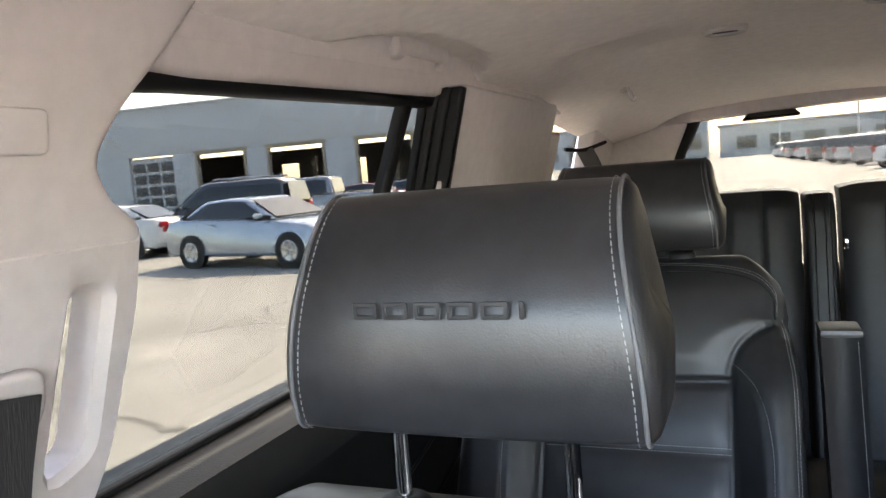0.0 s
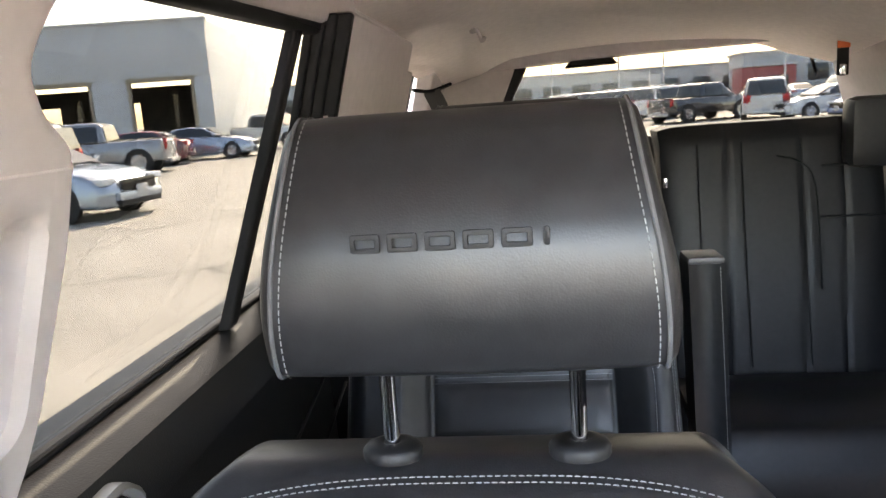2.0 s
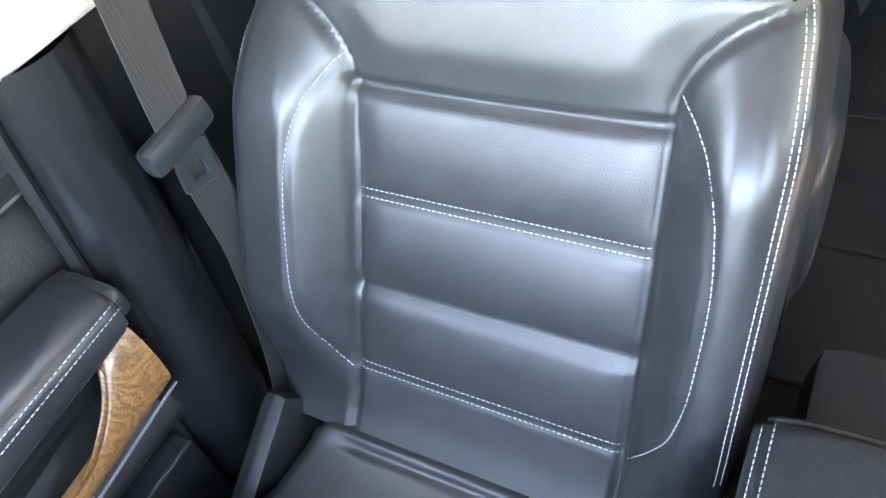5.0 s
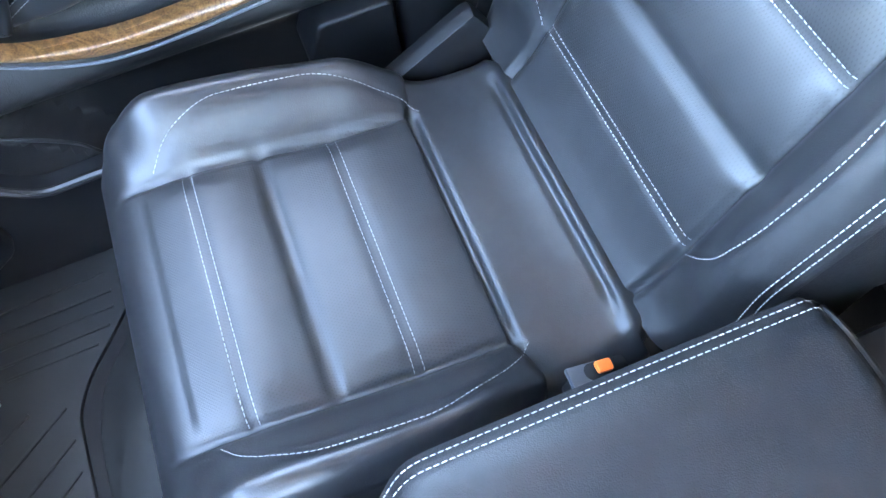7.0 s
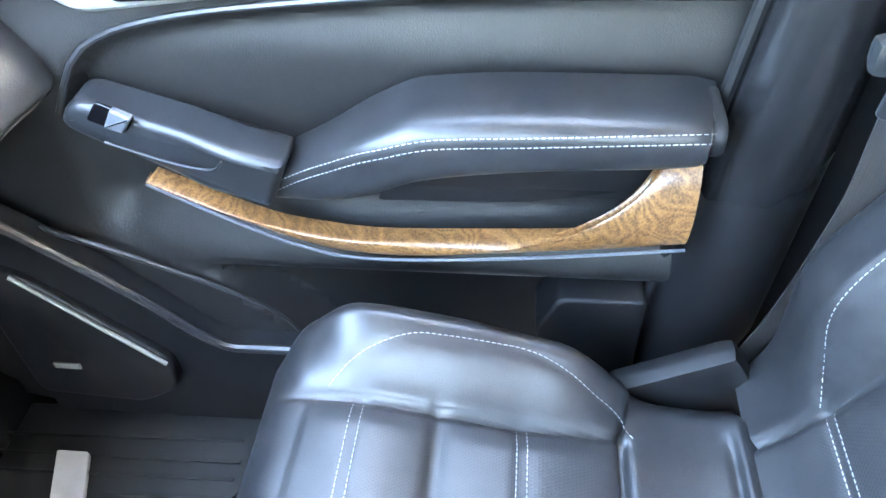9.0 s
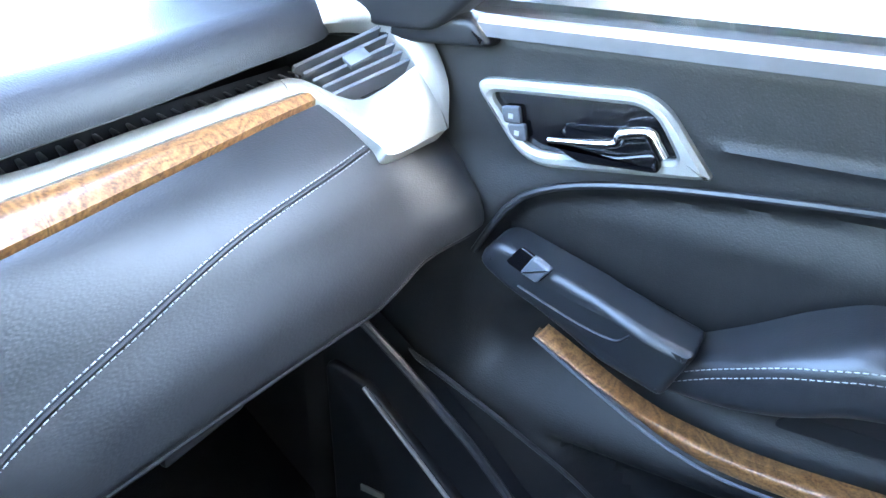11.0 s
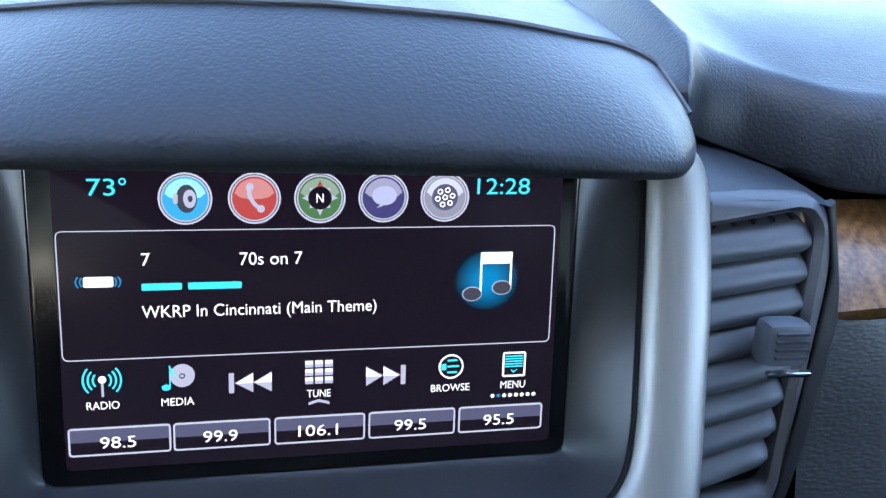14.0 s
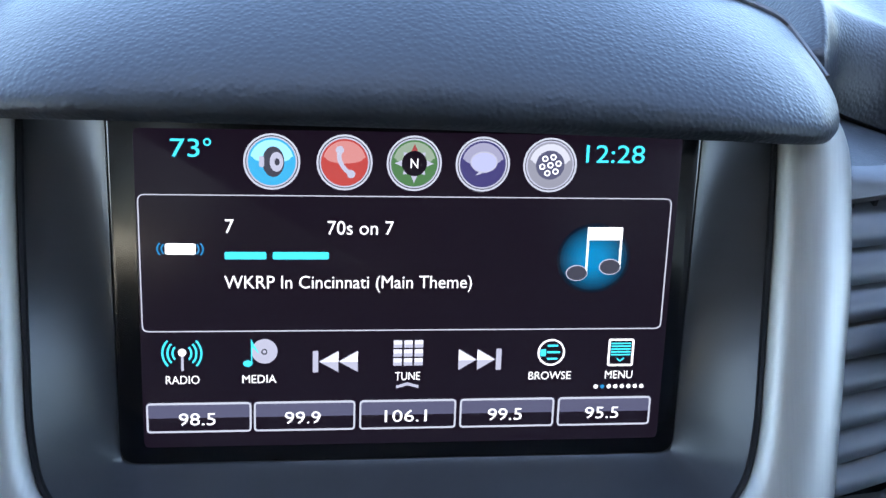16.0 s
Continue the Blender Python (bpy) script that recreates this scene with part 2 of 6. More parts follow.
def plate(outline, to3, depth, bevel=0.003, crown=0.0, steps=3):
    """A plate with a rounded front edge. outline: 2D points; to3(a, b, h): the place h above the plate's ground."""
    pts = [Vector((p[0], p[1])) for p in outline]
    n = len(pts)
    rings = [[to3(p.x, p.y, 0) for p in pts]]
    for k in range(steps + 1):
        t = k / steps * math.pi / 2
        q = inset(pts, bevel * (1 - math.cos(t)))
        rings.append([to3(p.x, p.y, depth - bevel + bevel * math.sin(t)) for p in q])
    V = [v for r in rings for v in r]
    F = [(r * n + i, r * n + (i + 1) % n, (r + 1) * n + (i + 1) % n, (r + 1) * n + i) for r in range(len(rings) - 1) for i in range(n)]
    last = len(rings) - 1
    if crown:
        c = sum(inset(pts, bevel), Vector((0, 0))) / n
        V.append(to3(c.x, c.y, depth + crown))
        F += [(last * n + i, last * n + (i + 1) % n, len(V) - 1) for i in range(n)]
    else:
        F.append(tuple(last * n + i for i in range(n)))
    F.append(tuple(reversed(range(n))))
    return V, F


def ring(outer, inner, to3, depth, bevel=0.002):
    """A frame between two outlines of equally many points."""
    n = len(outer)
    o, i_ = [Vector((p[0], p[1])) for p in outer], [Vector((p[0], p[1])) for p in inner]
    lines = [(o, 0), (o, depth - bevel), (inset(o, bevel), depth), (inset(i_, -bevel), depth), (i_, depth - bevel), (i_, 0)]
    V = [to3(p.x, p.y, h) for pts, h in lines for p in pts]
    F = [(r * n + i, r * n + (i + 1) % n, ((r + 1) % 6) * n + (i + 1) % n, ((r + 1) % 6) * n + i) for r in range(6) for i in range(n)]
    return V, F


def tube(pts, r, n=10):
    """A round bar along pts; r is one radius or a function of 0..1."""
    pts = [Vector(p) for p in pts]
    V, F = [], []
    side = None
    for i, p in enumerate(pts):
        t = (pts[min(i + 1, len(pts) - 1)] - pts[max(i - 1, 0)]).normalized()
        if side is None:
            side = t.orthogonal().normalized()
        side = (side - t * side.dot(t)).normalized()
        up = t.cross(side)
        rad = r(i / (len(pts) - 1)) if callable(r) else r
        V += [p + (side * math.cos(a) + up * math.sin(a)) * rad for a in (2 * math.pi * k / n for k in range(n))]
    for i in range(len(pts) - 1):
        F += [(i * n + k, i * n + (k + 1) % n, (i + 1) * n + (k + 1) % n, (i + 1) * n + k) for k in range(n)]
    F += [tuple(reversed(range(n))), tuple(range((len(pts) - 1) * n, len(pts) * n))]
    return V, F


def box(c, s, r=0.004, m=None):
    """A block with bevelled edges: centre, full sizes."""
    bm = bmesh.new()
    bmesh.ops.create_cube(bm, size=1.0)
    for v in bm.verts:
        v.co = Vector((v.co.x * s[0], v.co.y * s[1], v.co.z * s[2]))
    if r:
        bmesh.ops.bevel(bm, geom=list(bm.edges), offset=min(r, min(s) * 0.49), segments=2, affect="EDGES", profile=0.6)
    V = [(m @ v.co if m else v.co) + Vector(c) for v in bm.verts]
    bm.verts.index_update()
    F = [tuple(v.index for v in f.verts) for f in bm.faces]
    bm.free()
    return V, F


def lathe(prof, n=24, m=None):
    """A turned body about z from (radius, height) points."""
    m = m or Matrix()
    V = [m @ Vector((r * math.cos(2 * math.pi * k / n), r * math.sin(2 * math.pi * k / n), z)) for r, z in prof for k in range(n)]
    F = [(i * n + k, i * n + (k + 1) % n, (i + 1) * n + (k + 1) % n, (i + 1) * n + k) for i in range(len(prof) - 1) for k in range(n)]
    F += [tuple(reversed(range(n))), tuple(range((len(prof) - 1) * n, len(prof) * n))]
    return V, F


def stitches(pts, step=0.0058, length=0.0042, r=0.00040, lift=None):
    """A seam of short threads along a line of points; lift: the way out of the surface at each."""
    V, F = [], []
    pts = [Vector(p) for p in pts]
    lens = [0.0]
    for a, b in zip(pts, pts[1:]):
        lens.append(lens[-1] + (b - a).length)

    def at(s):
        i = min(max(int(np.searchsorted(lens, s, "right")) - 1, 0), len(pts) - 2)
        t = (s - lens[i]) / max(lens[i + 1] - lens[i], 1e-9)
        return pts[i].lerp(pts[i + 1], t), i
    s = 0.0
    while s + length < lens[-1]:
        a, i = at(s)
        b, _ = at(s + length)
        up = Vector(lift[i] if lift else (0, 0, 1)).normalized()
        t = (b - a).normalized()
        w = t.cross(up).normalized() * r
        h = up * r * 1.2
        k = len(V)
        mid = (a + b) / 2 + h * 1.2
        V += [a - w, a + w, b + w, b - w, mid - w * 0.9 - t * length * 0.25, mid + w * 0.9 - t * length * 0.25, mid + w * 0.9 + t * length * 0.25, mid - w * 0.9 + t * length * 0.25]
        F += [(k + 4, k + 5, k + 6, k + 7), (k, k + 1, k + 5, k + 4), (k + 1, k + 2, k + 6, k + 5), (k + 2, k + 3, k + 7, k + 6), (k + 3, k, k + 4, k + 7), (k + 3, k + 2, k + 1, k)]
        s += step
    return V, F


def split(fn, nu, nv, sort, flat, out_way):
    """Cuts the sheet fn(u, v) into patches named by sort(u, v). Returns {name: (verts, faces, normals, flat places)}."""
    V, F = grid(fn, nu, nv)
    A = np.array([tuple(v) for v in V])
    Q = np.array(F)
    fn_ = np.cross(A[Q[:, 2]] - A[Q[:, 0]], A[Q[:, 3]] - A[Q[:, 1]])
    N = np.zeros_like(A)
    for k in range(4):
        np.add.at(N, Q[:, k], fn_)
    turn = (N @ np.array(out_way)).sum() < 0
    N = N / np.maximum(np.linalg.norm(N, axis=1, keepdims=True), 1e-12) * (-1 if turn else 1)
    U = [flat(i / nu, j / nv) for j in range(nv + 1) for i in range(nu + 1)]
    lots = {}
    for j in range(nv):
        for i in range(nu):
            q = F[j * nu + i]
            lots.setdefault(sort((i + 0.5) / nu, (j + 0.5) / nv), []).append(tuple(reversed(q)) if turn else q)
    out = {}
    for name, faces in lots.items():
        ids = sorted({i for q in faces for i in q})
        at = {i: k for k, i in enumerate(ids)}
        out[name] = ([V[i] for i in ids], [tuple(at[i] for i in q) for q in faces], [N[i] for i in ids], [U[i] for i in ids])
    return out


def ruled(a, b, na=40, nb=6, off=(0, 0, 0), crown=None):
    """A band between two lines, swelled by crown (a vector) along its middle."""
    A, B = spline(a, 10), spline(b, 10)

    def pick(L, t):
        k = t * (len(L) - 1)
        i = min(int(k), len(L) - 2)
        return L[i].lerp(L[i + 1], k - i)
    c = Vector(crown or (0, 0, 0))
    return shell(lambda u, v: pick(A, u).lerp(pick(B, u), v) + c * math.sin(math.pi * v) ** .6, na, nb, off)


# ---- seats ----
SX = 0.4295


def captain_seat(name, label, move, rest_drop, rest_high, badge, group):
    """A bucket seat: backrest of four panels, cushion of three, head restraint on two posts."""
    seat = thing(name, label, "car seat", group)
    seat.location = move
    by = pchip([0, 1, 2, 3, 4, 5, 6, 7, 8, 9, 10, 11, 12, 13], [.285, .262, .234, .187, .142, .096, .082, .058, .03, .004, -.03, -.075, -.112, -.132])
    bz = pchip([0, 1, 2, 3, 4, 5, 6, 7, 8, 9, 10, 11, 12, 13], [.835, .86, .902, .988, 1.074, 1.171, 1.205, 1.262, 1.312, 1.339, 1.352, 1.345, 1.316, 1.26])
    wide = pchip([0, 1, 3, 5, 6.6, 7.1, 7.6, 8.3, 9, 10, 11, 12, 13], [.225, .238, .248, .249, .247, .242, .247, .244, .237, .220, .215, .212, .22])
    seam_x = pchip([1.165, 1.185, 1.205, 1.228, 1.25, 1.268], [.147, .148, .155, .172, .205, .252])
    bol_x = pchip([.895, .915, .95, 1.0, 1.06, 1.12, 1.16, 1.185, 1.2], [.148, .168, .188, .198, .2, .194, .18, .163, .148])
    s_of_z = pchip([bz(k) for k in range(11)], list(range(11)))

    out_p = pchip([.83, .90, 1.0, 1.1, 1.2, 1.25, 1.30, 1.35], [.024, .032, .036, .034, .022, .010, .008, .0])
    out_d = pchip([.83, 1.0, 1.2, 1.25, 1.30, 1.335, 1.36], [-.004, -.006, -.005, -.006, -.011, -.014, -.014])

    def reach(s, x):
        """The half-width on the door's side (x > 0) or the console's side."""
        return wide(s) + (out_p if x > 0 else out_d)(bz(s)) * (1 if s < 11 else .5)

    def back(x, s, extra=0.0):
        """A place on the backrest: x from the middle, s along the profile, extra behind the side's edge."""
        z, ax, W = bz(s), abs(x), reach(s, x)
        d = 0.0
        amp = 0.05 * smooth(.85, .97, z) * (1 - smooth(1.14, 1.285, z))
        if s > 9:
            amp = 0.0
        d += amp * smooth(.135, .205, ax)
        edge = W - .035
        if ax > edge:
            d -= .032 * ((ax - edge) / .035) ** 2
        front = s < 9.2
        if front:
            if z < 1.172 and ax < .165:
                d -= .008 * math.exp(-((ax - .147) / .0045) ** 2)
                pad = math.sin(math.pi * min(max((z - .902) / .086, 0), 1)) if z < .988 else math.sin(math.pi * min((z - .988) / .087, 1)) if z < 1.075 else math.sin(math.pi * (z - 1.075) / .097)
                d += .0052 * max(pad, 0) * smooth(.147, .115, ax)
                d -= .007 * math.exp(-((z - .986) / .006) ** 2) * smooth(.162, .146, ax)
                d -= (.0025 * math.exp(-((z - 1.075) / .004) ** 2) + .0025 * math.exp(-((z - .902) / .004) ** 2)) * smooth(.162, .146, ax)
            if ax < .16:
                d -= .009 * smooth(.158, .145, ax) * math.exp(-((z - 1.172 + .003 * (1 - (ax / .15) ** 2)) / .005) ** 2)
            if 1.165 < z < 1.275:
                d -= .009 * math.exp(-((ax - seam_x(z)) / .0055) ** 2) * smooth(1.165, 1.176, z) * (1 - smooth(1.262, 1.275, z))
            if .895 < z < 1.2:
                d -= .0035 * math.exp(-((ax - bol_x(z)) / .003) ** 2) * smooth(.895, .905, z) * (1 - smooth(1.18, 1.2, z))
            if z > 1.172:
                edge_x = min(seam_x(z) + .004, W - .005) if z < 1.268 else W - .005
                d += .009 * smooth(1.172, 1.215, z) * (1 - smooth(1.30, 1.345, z)) * smooth(edge_x, edge_x - .06, ax)
        t = s + .02
        n = Vector((0, bz(t) - bz(s - .02), by(s - .02) - by(t))).normalized()
        p = Vector((SX + x + .006 * smooth(1.15, 1.26, z), by(s), z)) + n * d
        return p - n * extra, n

    cols = [(-1, .10), (-1, .06), (-1, .025)] + [(-1 + 2 * k / 120, 0) for k in range(121)] + [(1, .025), (1, .06), (1, .10)]

    def sheet(u, v):
        c, e = cols[round(u * (len(cols) - 1))]
        s = v * 13
        sway = .006 * math.copysign(1, c) * min(e / .06, 1)
        return back(c * reach(s, c) + sway, s, e)[0]

    def sort(u, v):
        k = u * (len(cols) - 1)
        c, e = cols[int(k)]
        c2 = cols[min(int(k) + 1, len(cols) - 1)][0]
        s = v * 13
        z, x = bz(s), (c + c2) / 2 * reach(s, c)
        ax = abs(x)
        if int(k) < 3 or int(k) > len(cols) - 5:
            return "side_panel" if c > 0 else "side_panel_b"
        if s > 8.55:
            return "top_panel"
        if z > 1.172 and (z > 1.268 or ax < seam_x(z)):
            return "upper_panel"
        if ax < .147:
            return "insert_upper" if z > .986 else "insert_lower"
        return "bolster_a" if x > 0 else "bolster_b"
    def flat(u, v):
        c, e = cols[round(u * (len(cols) - 1))]
        return (c * .245 + e * math.copysign(1, c), v * 13 * .055)
    lots = split(sheet, len(cols) - 1, 150, sort, flat, (0, .9, .4))
    skins = {"side_panel": "leather", "side_panel_b": "leather", "top_panel": "smooth", "upper_panel": "perf", "insert_upper": "perf", "insert_lower": "perf", "bolster_a": "smooth", "bolster_b": "smooth"}
    for key, vf in lots.items():
        part({"bolster_a": "back_bolster", "bolster_b": "back_bolster", "insert_upper": "back_insert", "insert_lower": "lumbar_insert", "side_panel": "back_side", "side_panel_b": "back_side"}.get(key, key), vf, M[skins[key]], seat, "perforated black leather panel" if skins[key] == "perf" else "")

    # rear shell
    def rear(u, v):
        x = (u * 2 - 1) * .238 * (1 - .12 * v * v)
        s = v
        y = .17 - .30 * s - .02 * math.sin(math.pi * s)
        z = .84 + .46 * s
        e = (abs(u * 2 - 1)) ** 6
        return Vector((SX + x, y + .045 * e, z))
    part("back_shell", grid(rear, 24, 20), M["plastic"], seat)

    def seam(xs, lift=.0008):
        pts, ups = [], []
        for x, s in xs:
            p, n = back(x, s)
            pts.append(p + n * lift)
            ups.append(n)
        return pts, ups
    lots = []
    for z in (1.0795, 1.0715, .9065, .8985):
        a, b = seam([(x / 40 * .144, s_of_z(z)) for x in range(-40, 41)])
        lots.append(stitches(a, lift=b))
    for sg in (1, -1):
        a, b = seam([(sg * (bol_x(z) + .002), s_of_z(z)) for z in (.897 + k * .302 / 70 for k in range(71))])
        lots.append(stitches(a, lift=b))
    for off in (0.0, .0075):
        line = []
        for k in range(60):
            z = .90 + k / 59 * .365
            line.append((-(reach(s_of_z(z), -1) - .010 + off * .6), s_of_z(z)))
        a, b = seam(line)
        lots.append(stitches(a, lift=b))
        a, b = seam([(reach(s, 1) - .007 + off * .6, s) for x, s in line[:-8]])
        lots.append(stitches(a, lift=b))
        line = []
        for k in range(90):
            t = k / 89 * math.pi
            x = -math.cos(t)
            c = math.copysign(abs(x) ** .55, x)
            zz = 1.268 + .074 * math.sin(t) ** .55
            line.append((c * min(.236, reach(s_of_z(min(zz, 1.345)), c) - .012), min(s_of_z(min(zz, 1.345)) + off * 20, 9.9)))
        a, b = seam(line)
        lots.append(stitches(a, lift=b))
    tagged(part("back_stitching", join(*lots), M["thread"], seat, "white contrast stitching"), kind="stuff")
    line = []
    for k in range(90):
        t = k / 89 * math.pi
        x = -math.cos(t)
        c = math.copysign(abs(x) ** .55, x)
        zz = 1.262 + .072 * math.sin(t) ** .55
        line.append((c * min(.236, reach(s_of_z(zz), c) - .016), s_of_z(zz)))
    part("piping", tube(seam(line, .0)[0], .0013, 6), M["rubber"], seat)

    # cushion
    cy = pchip(range(15), [.262, .274, .290, .312, .35, .396, .41, .497, .575, .65, .70, .735, .756, .762, .745])
    cz = pchip(range(15), [.80, .832, .840, .832, .829, .831, .840, .849, .865, .879, .881, .866, .83, .76, .68])
    cw = pchip(range(15), [.19, .195, .20, .205, .21, .216, .218, .232, .238, .238, .235, .228, .222, .218, .21])
    arc = pchip([.388, .41, .45, .52, .60, .66, .685], [.148, .166, .186, .198, .196, .172, .148])

    def cush(x, s, extra=0.0):
        y, z, ax, W = cy(s), cz(s), abs(x), cw(s)
        d = 0.0
        top = s < 11
        grow = smooth(.36, .47, y) * (1 - smooth(.66, .748, y))
        d += .056 * grow * smooth(.14, .212, ax)
        if ax > W - .03:
            d -= .026 * ((ax - W + .03) / .03) ** 2
        if top:
            if y > .385:
                d -= .008 * math.exp(-((ax - .146) / .004) ** 2) * (1 - smooth(.70, .74, y)) * smooth(.385, .43, y)
            if ax < .17:
                d -= smooth(.168, .130, ax) * (.009 * math.exp(-((y - .401) / .0045) ** 2) + .008 * math.exp(-((y - .573) / .0036) ** 2) + .004 * math.exp(-((y - .300) / .005) ** 2))
                d -= .002 * smooth(.168, .14, ax) * (math.exp(-((y - .497) / .004) ** 2) + math.exp(-((y - .650) / .004) ** 2))
                if .401 < y < .70:
                    t = (y - .401) / .172 if y < .573 else (y - .573) / .14
                    d += .008 * math.sin(math.pi * min(t, 1)) * smooth(.146, .115, ax)
            if .388 < y < .685:
                d -= .003 * math.exp(-((ax - arc(y)) / .003) ** 2) * smooth(.392, .43, y) * (1 - smooth(.655, .682, y))
        n = Vector((0, cz(s - .02) - cz(s + .02), cy(s + .02) - cy(s - .02)))
        n = n.normalized()
        return Vector((SX + x, y, z)) + n * d - Vector((0, 0, extra)), n
    ccols = [(-1, .14), (-1, .07), (-1, .03)] + [(-1 + 2 * k / 110, 0) for k in range(111)] + [(1, .03), (1, .07), (1, .14)]

    def csheet(u, v):
        c, e = ccols[round(u * (len(ccols) - 1))]
        s = v * 14
        return cush(c * cw(s) + .008 * math.copysign(1, c) * min(e / .06, 1), s, e)[0]

    def csort(u, v):
        k = int(u * (len(ccols) - 1))
        s = v * 14
        x = ccols[min(k, len(ccols) - 1)][0] * cw(s)
        if k < 3 or k > len(ccols) - 5:
            return "cushion_side" if x > 0 else "cushion_side_b"
        if s > 10.6:
            return "cushion_front"
        if abs(x) < .146 and s > 5.5:
            return "seat_insert"
        if s <= 5.5:
            return "seat_rear"
        return "cushion_bolster" if x > 0 else "cushion_bolster_b"
    def cflat(u, v):
        c, e = ccols[round(u * (len(ccols) - 1))]
        return (c * .23 + e * math.copysign(1, c), v * 14 * .05)
    for key, vf in split(csheet, len(ccols) - 1, 140, csort, cflat, (0, 0, 1)).items():
        part(key[:-2] if key.endswith("_b") else key, vf, M["perf" if key == "seat_insert" else "smooth"], seat)
    lots = []

    def cseam(xs):
        pts, ups = [], []
        for x, s in xs:
            p, n = cush(x, s)
            pts.append(p + n * .0008)
            ups.append(n)
        return pts, ups
    s_of_y = pchip([cy(k) for k in range(1, 13)], list(range(1, 13)))
    for y in (.492, .502, .645, .655):
        a, b = cseam([(x / 40 * .143, s_of_y(y)) for x in range(-40, 41)])
        lots.append(stitches(a, lift=b))
    for sg in (1, -1):
        a, b = cseam([(sg * (arc(y) + .002), s_of_y(y)) for y in (.39 + k * .294 / 60 for k in range(61))])
        lots.append(stitches(a, lift=b))
    tagged(part("cushion_stitching", join(*lots), M["thread"], seat, "white contrast stitching"), kind="stuff")
    part("seat_base", box((SX, .50, .66), (.40, .42, .16), .02), M["plastic"], seat)
    for sx in (-.15, .15):
        part("seat_rail", box((SX + sx, .48, .575), (.05, .56, .03), .006), M["darkgrey"], seat)
    part("recliner_cover", box((SX + .232, .33, .80), (.035, .15, .10), .015, pose(0, 0, 0, -30, 0, 0).to_3x3()), M["plastic"], seat)

    # head restraint
    cx, base = SX + .006, 1.430 - rest_drop
    k = rest_high / .185
    prof = [(-.028, -.004), (-.006, -.003), (.005, .008), (.010, .04), (.009, .075), (.003, .105), (-.012, .14), (-.034, .168), (-.062, .183), (-.09, .178), (-.112, .155), (-.124, .11), (-.118, .05), (-.10, .008), (-.07, -.006)]
    loop = spline([(y, z * k) for y, z in prof], 4, True)
    n = len(loop)
    mid = Vector((-.055, .085 * k))

    def half(z):
        return .137 - .016 * smooth(.02, .185, z / k)

    def rest(x_of, shrink):
        return [Vector((cx + x_of(p.y), mid.x + (p.x - mid.x) * shrink, base + mid.y + (p.y - mid.y) * shrink)) for p in loop]
    rows = []
    for i in range(33):
        c = i / 32 * 2 - 1
        bow = .004 * (1 - c * c)
        rows.append([v + Vector((0, bow if v.y > mid.x else -bow, 0)) for v in rest(lambda z, c=c: c * half(z), 1 - .01 * c**8)])
    V = [v for r in rows for v in r]
    F = [(i * n + j, i * n + (j + 1) % n, (i + 1) * n + (j + 1) % n, (i + 1) * n + j) for i in range(32) for j in range(n)]
    part("headrest_wrap", (V, F), M["smooth"], seat, "black leather headrest with pressed marks" if badge else "")
    for sg in (1, -1):
        rows = [rest(lambda z, q=q: sg * (half(z) + q), w) for q, w in ((0, .992), (.001, .97), (.004, .975), (.0085, .93), (.0125, .80), (.0145, .55), (.015, .2))]
        V = [v for r in rows for v in r]
        F = [(i * n + j, i * n + (j + 1) % n, (i + 1) * n + (j + 1) % n, (i + 1) * n + j) for i in range(len(rows) - 1) for j in range(n)]
        F.append(tuple((len(rows) - 1) * n + j for j in range(n)))
        part("headrest_side", (V, F), M["leather"], seat)
        line = rest(lambda z: sg * (half(z) - .005), 1.004)
        ups = [Vector((0, p.x - mid.x, p.y - mid.y)).normalized() for p in loop]
        part("headrest_stitching", stitches(line[4:-6], lift=ups[4:-6]), M["thread"], seat, "white contrast stitching")
        part("headrest_piping", tube(rest(lambda z: sg * (half(z) + .0015), 1.0) + rest(lambda z: sg * (half(z) + .0015), 1.0)[:1], .0018, 6), M["cord"], seat)
    if badge:
        # six pressed marks in a row
        for i in range(6):
            w = .0208 if i < 5 else .004
            x0 = cx + .0640 - i * .0258 - (-.006 if i == 5 else 0)

            def to3(a, b, h):
                z = base + .0975 + b
                return Vector((x0 - a, .0105 - .4 * max(0, b - .002) * .15 - .0004 + h + .004 * (1 - ((x0 - a - cx) / .137) ** 2), z))
            outer = rounded([(-w / 2, -.0065), (w / 2, -.0065), (w / 2, .0065), (-w / 2, .0065)], .002, 3)
            if i < 5:
                inner = rounded([(-w / 2 + .0035, -.003), (w / 2 - .0035, -.003), (w / 2 - .0035, .003), (-w / 2 + .0035, .003)], .001, 3)
                part("pressed_mark", ring(outer, inner, to3, .0007, .0004), M["leather"], seat)
            else:
                part("pressed_mark", plate(outer, to3, .0007, .0004), M["leather"], seat)
    for px in (.501, .3575):
        part("headrest_post", tube([(px, -.0305, 1.34), (px, -.03, 1.40), (px, -.03, 1.45)], .0062, 14), M["chrome"], seat, "chrome headrest post")
        part("post_guide", lathe([(.0225, -.006), (.0225, .001), (.019, .005), (.0105, .0075), (.0075, .0065)], 24, Matrix.Translation((px, -.031, 1.357)) @ Matrix.Diagonal((1.05, .85, 1, 1))), M["plastic"], seat)
    return seat


front_seat = captain_seat("front_passenger_seat", "black perforated leather front seat with white double stitching", (0, 0, 0), 0, .185, True, "bucket seats")
row2_seat = captain_seat("second_row_seat", "black leather second row bucket seat with lowered headrest", (-.02, -.80, .097), .06, .15, False, "bucket seats")


# ---- cabin shell ----
def side_x(z):
    """The inner face of the cabin's side at a height."""
    return .80 - .28 * max(z - 1.33, 0)


